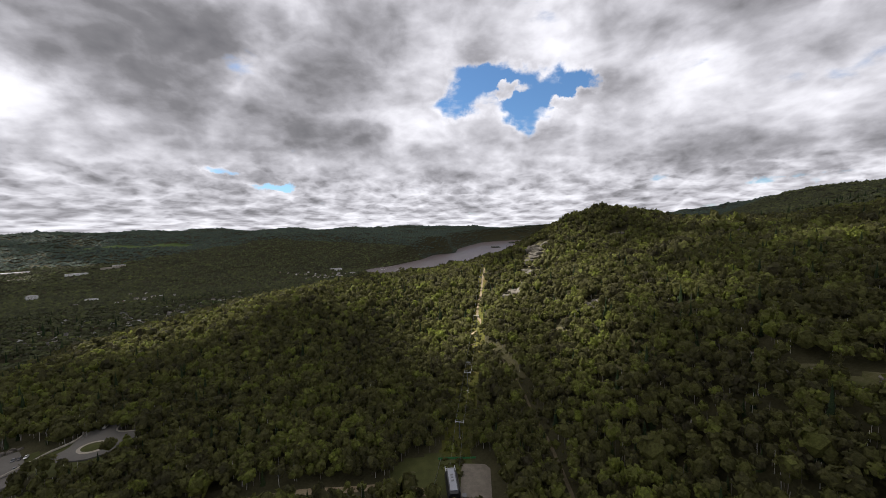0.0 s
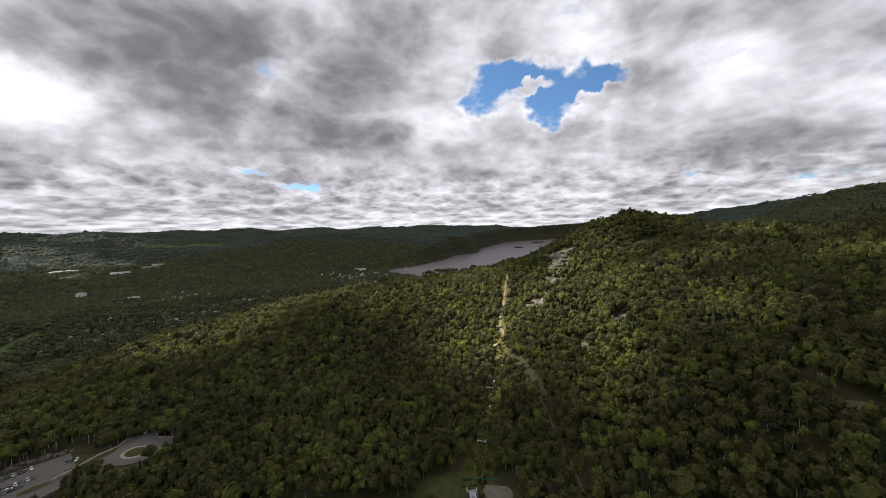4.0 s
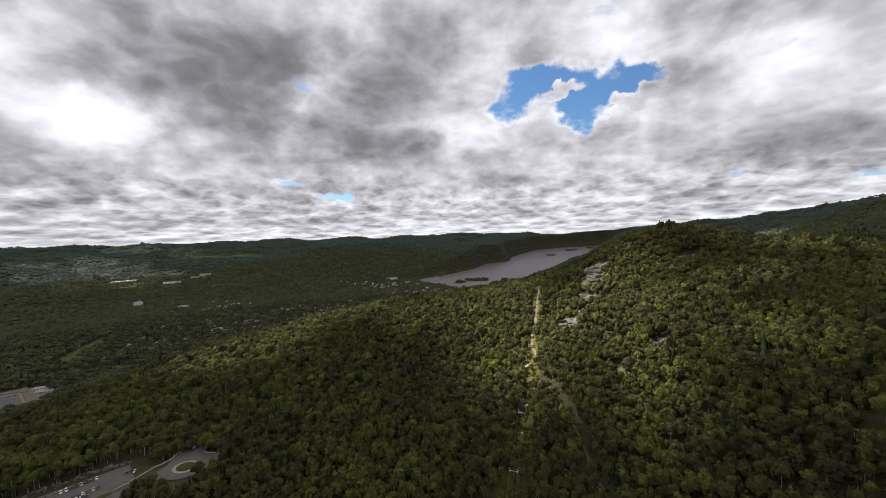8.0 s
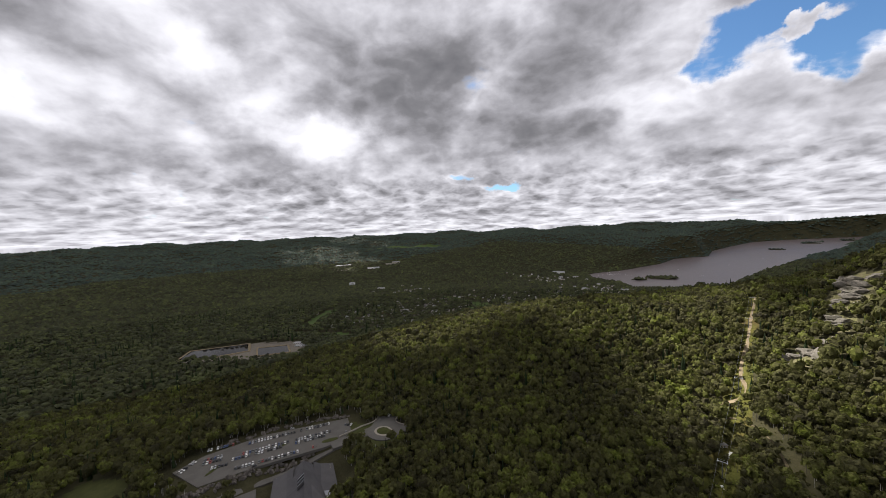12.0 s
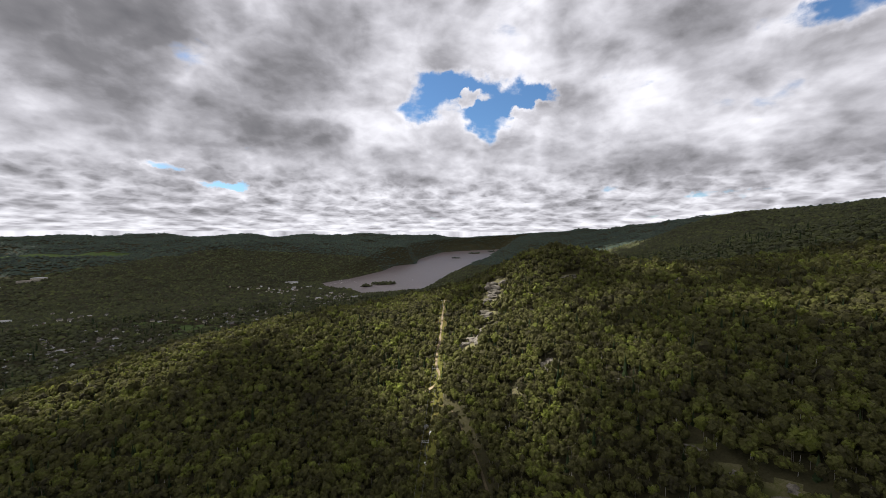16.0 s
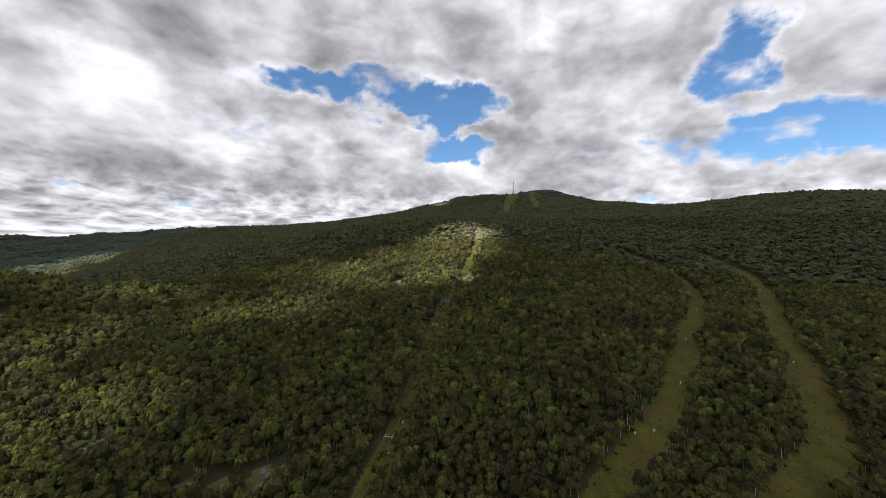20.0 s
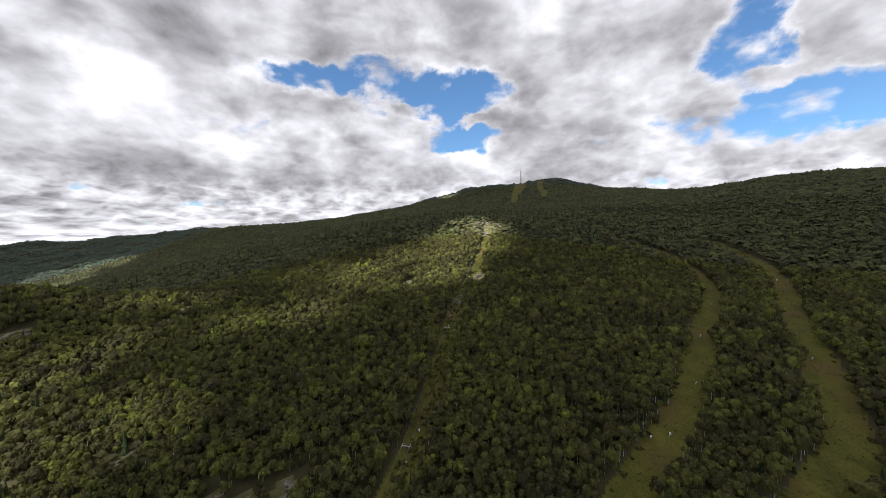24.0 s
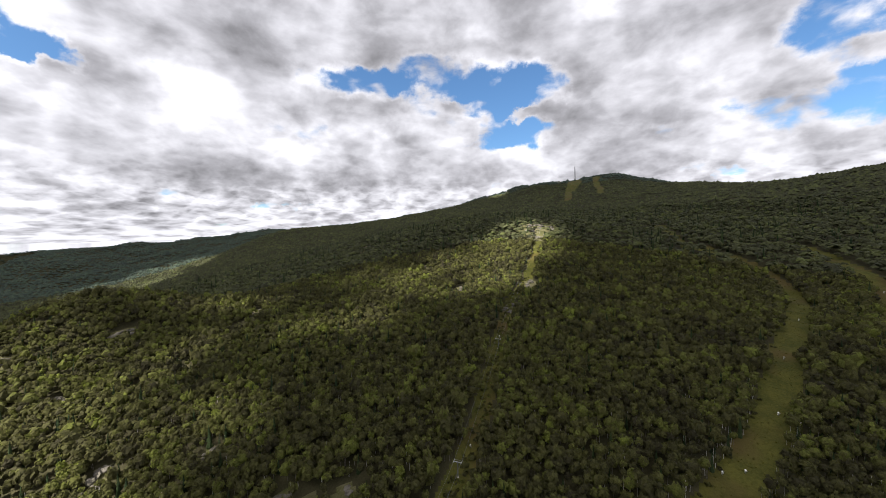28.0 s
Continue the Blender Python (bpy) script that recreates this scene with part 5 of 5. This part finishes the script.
# ---------------------------------------------------------------- settling ponds in the valley
def works():
    z = level(-985, 455)
    pond_line = [(-1095, 345), (-1150, 395), (-1066, 512), (-1000, 478), (-1038, 402)]
    plate("water", pond_line, z + 1.6, POND, "dark still settling pond mirroring the clouds", "pond", 0.8)
    small = [(-1000, 505), (-945, 560), (-885, 530), (-935, 470)]
    plate("water", small, z + 1.5, POND, "narrow murky settling pond", "pond", 0.8)
    for poly, word in ((pond_line, "sandy earth bank round the large pond"), (small, "sandy earth bank round the narrow pond")):
        p = np.array(poly, float)
        c = p.mean(0)
        rows = []
        for q in list(p) + [p[0]]:
            d = (q - c) / np.hypot(*(q - c))
            rows.append([(*(q + d * s), z + h) for s, h in ((-2, 0.8), (1, 2.6), (4, 2.8), (9, -2.5))])
        bm = bmesh.new()
        grid = [[bm.verts.new(v) for v in r] for r in rows]
        for a, b in zip(grid, grid[1:]):
            for i in range(3):
                bm.faces.new((a[i], a[i + 1], b[i + 1], b[i]))
        bmesh.ops.recalc_face_normals(bm, faces=bm.faces)
        tagged(part("embankment", bm, EARTH, None), word, "embankment", kind="structure")
    plate("pavement", [(-1030, 540), (-950, 592), (-860, 555), (-815, 505), (-868, 520), (-945, 575)], z + 1.2, GRAVEL, "bare gravel yard beside the ponds", "yard", 2)


works()


# ---------------------------------------------------------------- houses of the valley
def house_model(wall, roof, w, d, h, word, chimney=True):
    """A village house: walls, pitched roof with eaves, door, windows."""
    t = thing("house", word + " in the valley", "house", "houses of the village")
    part("wall", loft([[(-w, -d, -2), (w, -d, -2), (w, -d, h), (0, -d, h + w * 0.62), (-w, -d, h)], [(-w, d, -2), (w, d, -2), (w, d, h), (0, d, h + w * 0.62), (-w, d, h)]]), wall, t)
    e, k = 0.6, 0.62
    top = part("roof", loft([[(-w - e, s, h - e * k), (0, s, h + w * k + 0.05), (w + e, s, h - e * k), (w + e, s, h - e * k + 0.3), (0, s, h + w * k + 0.4), (-w - e, s, h - e * k + 0.3)] for s in (-d - e, d + e)]), roof, t)
    if chimney:
        part("chimney", boxed(w * 0.3, w * 0.3 + 0.9, -0.5, 0.5, h, h + w * k + 1.2), CLIFF, top)
    part("door", boxed(-0.5, 0.5, -d - 0.06, -d + 0.02, 0, 2.1), BROWN, t)
    for x in (-w * 0.55, w * 0.55):
        part("window", boxed(x - 0.6, x + 0.6, -d - 0.05, -d + 0.02, 1.0, 2.3), DARK_GLASS, t)
        part("window", boxed(x - 0.6, x + 0.6, d - 0.02, d + 0.05, 1.0, 2.3), DARK_GLASS, t)
    return t


HOUSES = [house_model(*q) for q in ((WHITE, DARK_ROOF, 4.5, 6.5, 5.2, "white house with a dark shingle roof"), (BEIGE, DARK_ROOF, 5.0, 7.5, 5.6, "beige house with a dark shingle roof"), (BROWN, LIGHT_ROOF, 4.6, 6.0, 4.8, "brown timber house with a pale metal roof"),
                                       (BEIGE, LIGHT_ROOF, 5.5, 9.0, 6.4, "beige house with a pale metal roof"), (WHITE, LIGHT_ROOF, 4.2, 8.0, 5.0, "white house with a pale metal roof"))]


def village():
    r = np.random.RandomState(14)
    for k, (x, y) in enumerate(HOUSE_SPOTS):
        m = pose(x, y, level(x, y) + 0.2, 0, 0, r.choice([20, 110, 65]) + r.uniform(-15, 15))
        if k < len(HOUSES):
            HOUSES[k].matrix_world = m
        else:
            copy_thing(HOUSES[int(r.choice(5, p=(0.20, 0.38, 0.26, 0.10, 0.06)))], m)


village()


def block(x, y, turn, w, d, floors, wall, roof, label, category="building", peak=3.0, bays=6):
    """A large building: walls, hipped roof, a window for each bay and storey."""
    t = thing("lodge" if category == "hotel" else "building", label, category, m=pose(x, y, level(x, y), 0, 0, turn))
    h = 3.2 * floors
    part("wall", boxed(-w, w, -d, d, -4, h), wall, t)
    part("roof", loft([[(-w - 1, -d - 1, h), (w + 1, -d - 1, h), (w + 1, d + 1, h), (-w - 1, d + 1, h)], [(-w + d * 0.8, -0.4, h + peak), (w - d * 0.8, -0.4, h + peak), (w - d * 0.8, 0.4, h + peak), (-w + d * 0.8, 0.4, h + peak)]]), roof, t)
    for k in range(floors):
        for i in range(bays):
            cx = -w + 2 * w * (i + 0.5) / bays
            for s in (-1, 1):
                part("window", boxed(cx - 0.9, cx + 0.9, s * d - 0.06, s * d + 0.06, 3.2 * k + 1.0, 3.2 * k + 2.5), DARK_GLASS, t)
    return t


block(-1769, 1513, 30, 17, 9, 6, WHITE, LIGHT_ROOF, "tall white building standing alone in the woods", peak=4, bays=8)
block(-540, 1400, 32, 34, 9, 3, BEIGE, LIGHT_ROOF, "long pale hotel above the village", "hotel", 4, 12)
block(-500, 1345, 30, 26, 8, 3, WHITE, PALE_ROOF, "long white hotel wing above the village", "hotel", 4, 10)
block(-615, 1345, 70, 16, 9, 4, BROWN, DARK_ROOF, "brown hotel block with a dark roof", "hotel", 5, 6)
block(-707, 2330, 10, 38, 8, 3, WHITE, LIGHT_ROOF, "white lakeside hotel with a pale roof", "hotel", 4, 12)
block(-2250, 1850, 60, 60, 12, 2, BEIGE, LIGHT_ROOF, "long low pale warehouse beyond the woods", peak=2, bays=12)
block(-2000, 1930, 50, 45, 12, 2, WHITE, LIGHT_ROOF, "long low white warehouse beyond the woods", peak=2, bays=10)
block(-1940, 2120, 40, 30, 14, 3, BEIGE, LIGHT_ROOF, "pale works building at the quarry edge", peak=3, bays=8)
block(-1492, 1491, 20, 20, 8, 2, WHITE, LIGHT_ROOF, "low white building in the woods", peak=3, bays=6)
block(-430, 1838, 50, 14, 8, 3, BEIGE, LIGHT_ROOF, "pale village building near the lake", peak=3, bays=5)
block(-240, 1890, 15, 18, 7, 2, WHITE, LIGHT_ROOF, "low white building on the lake shore", peak=3, bays=6)
block(-658, 547, 40, 14, 6, 1, BEIGE, LIGHT_ROOF, "low shed with a pale roof at the wood edge", "shed", 2, 4)
block(-935, 590, 30, 12, 6, 1, WHITE, LIGHT_ROOF, "white shed beside the ponds", "shed", 2, 4)
block(-905, 578, 35, 16, 5, 1, WHITE, LIGHT_ROOF, "long white shed beside the ponds", "shed", 2, 5)
block(-835, 545, 35, 13, 7, 2, BEIGE, LIGHT_ROOF, "pale works building beside the ponds", peak=2, bays=5)
for x, y, a, b, turn in ((-388, 1990, 60, 14, 20), (-300, 1800, 46, 26, 35), (-1422, 1536, 60, 8, 60), (-1960, 2085, 42, 15, 40), (-2150, 1760, 70, 5, 55)):
    c, s = math.cos(radians(turn)), math.sin(radians(turn))
    poly = [(x + u * a * c - v * b * s, y + u * a * s + v * b * c) for u, v in ((-1, -0.7), (0.3, -1), (1, -0.5), (0.9, 0.8), (-0.2, 1), (-1, 0.6))]
    plate("pavement", poly, max(level(q[0], q[1]) for q in poly) + 0.4, CONCRETE, "pale bare yard near the village", "yard", 12)


# ---------------------------------------------------------------- summit
def summit():
    x, y = 3250, 60
    z = level(x, y)
    t = thing("radio_mast", "tall lattice radio mast on the wooded summit", "mast", m=pose(x, y, z))
    tall, half = 118.0, 7.0
    legs = [(math.cos(a), math.sin(a)) for a in (0.5, 2.6, 4.7)]
    for lx, ly in legs:
        part("leg", tube([(lx * half, ly * half, -3), (lx * half * 0.35, ly * half * 0.35, tall)], (1.7, 1.2), 5), STEEL, t)
    for k in range(12):
        f0, f1 = k / 12, (k + 1) / 12
        for i in range(3):
            (ax, ay), (bx, by) = legs[i], legs[(i + 1) % 3]
            r0, r1 = half * (1 - 0.65 * f0), half * (1 - 0.65 * f1)
            part("brace", tube([(ax * r0, ay * r0, tall * f0), (bx * r1, by * r1, tall * f1)], 0.8, 4), STEEL, t)
    part("aerial", tube([(0, 0, tall - 4), (0, 0, tall + 14)], 0.6, 5), STEEL, t)
    for ax, ay, w, d, f, word in ((3250, 200, 22, 9, 3, "pale summit lodge on the ridge"), (3255, 110, 10, 8, 3, "small summit lift building on the ridge"), (3240, 255, 12, 7, 2, "low summit building on the ridge")):
        block(ax, ay, 80, w, d, f, BEIGE, LIGHT_ROOF, word, peak=4, bays=5)


summit()


# ---------------------------------------------------------------- boats
def boat_model():
    t = thing("boat", "small white boat moored on the lake", "boat", "boats on the lake")
    def rib(x, half, z):
        return [(x, -half, z), (x, -half * 0.7, -0.3), (x, half * 0.7, -0.3), (x, half, z)]
    part("hull", loft([rib(-3.6, 1.2, 0.9), rib(0, 1.4, 0.9), rib(2.6, 0.9, 1.1), rib(3.8, 0.1, 1.3)]), WHITE, t)
    part("cabin", boxed(-1.6, 1.0, -0.9, 0.9, 0.9, 2.1, 0.15), WHITE, t)
    part("mast", tube([(0.4, 0, 0.9), (0.4, 0, 8)], 0.08, 4), STEEL, t)
    return t


def boats():
    r = np.random.RandomState(31)
    first = boat_model()
    spots = [(-390 + r.normal() * 55, 2440 + r.normal() * 45) for _ in range(34)] + [(-60, 2700), (210, 2950), (60, 2500), (420, 3300)]
    for k, (x, y) in enumerate(spots):
        m = pose(x, y, float(lake_level(x, y)) + 0.1, 0, 0, r.uniform(0, 360))
        if k == 0:
            first.matrix_world = m
        else:
            copy_thing(first, m)


boats()


# ---------------------------------------------------------------- the cloud that shades the land
# Breaks in the cloud as ovals on the land: middle, half sizes, turn in degrees, and how open the cloud is there.
SUNNY = [(-370, 560, 210, 75, 34, 1.0), (15, 540, 230, 70, 84, 1.0), (-90, 590, 110, 50, 20, 1.0), (900, 118, 190, 85, 4, 1.0), (700, 120, 120, 60, 0, 0.9), (740, 240, 150, 70, -25, 0.7),
         (130, 470, 190, 85, 80, 1.0), (205, 410, 190, 100, 75, 0.5), (320, 560, 160, 100, -30, 0.34), (540, 320, 260, 130, 0, 0.26), (-240, 540, 240, 120, 40, 0.20), (2900, 600, 120, 60, 0, 1.0),
         (1350, 2500, 520, 360, 0, 0.6), (-2600, 1900, 500, 300, 0, 0.4), (-3000, 2700, 500, 200, 0, 0.35)]


def cloud_deck():
    """High added cloud layer, never in view, whose breaks let the sun through to the slopes."""
    # Set past the camera's clip distance, so the deck is never seen directly.
    high = 5600.0
    shift = TO_SUN * (high / TO_SUN.z)
    step = 45.0
    gx, gy = np.meshgrid(np.arange(-4600, 4600, step), np.arange(-2600, 5000, step), indexing="ij")
    wob = 55 * roll(gx, gy, 420, 60)
    lit = np.zeros(gx.shape, bool)
    grain = np.random.RandomState(9).uniform(size=gx.shape)
    for cx, cy, a, b, turn, share in SUNNY:
        rise = float(land(cx, cy)) / TO_SUN.z
        cx, cy = cx - TO_SUN.x * rise, cy - TO_SUN.y * rise
        c, s = math.cos(radians(turn)), math.sin(radians(turn))
        u, v = (gx - cx) * c + (gy - cy) * s, -(gx - cx) * s + (gy - cy) * c
        lit |= (np.hypot(u / a, v / b) * min(a, b) + wob * min(1, min(a, b) / 150) < min(a, b)) & (grain < share)
    nx, ny = gx.shape
    v = np.stack([gx + shift.x, gy + shift.y, high + 60 * roll(gx, gy, 900, 200)], 2).reshape(-1, 3)
    i, j = np.meshgrid(np.arange(nx - 1), np.arange(ny - 1), indexing="ij")
    keep = ~(lit[:-1, :-1])
    f = np.stack([i * ny + j, (i + 1) * ny + j, (i + 1) * ny + j + 1, i * ny + j + 1], 2)[keep]
    return tagged(new("shade_cloud", mesh("cloud", v, f.reshape(-1, 4), [CLOUD], smooth=True)), "unseen broken layer of high grey cloud, added to shade the land", "cloud", kind="structure")


cloud_deck()
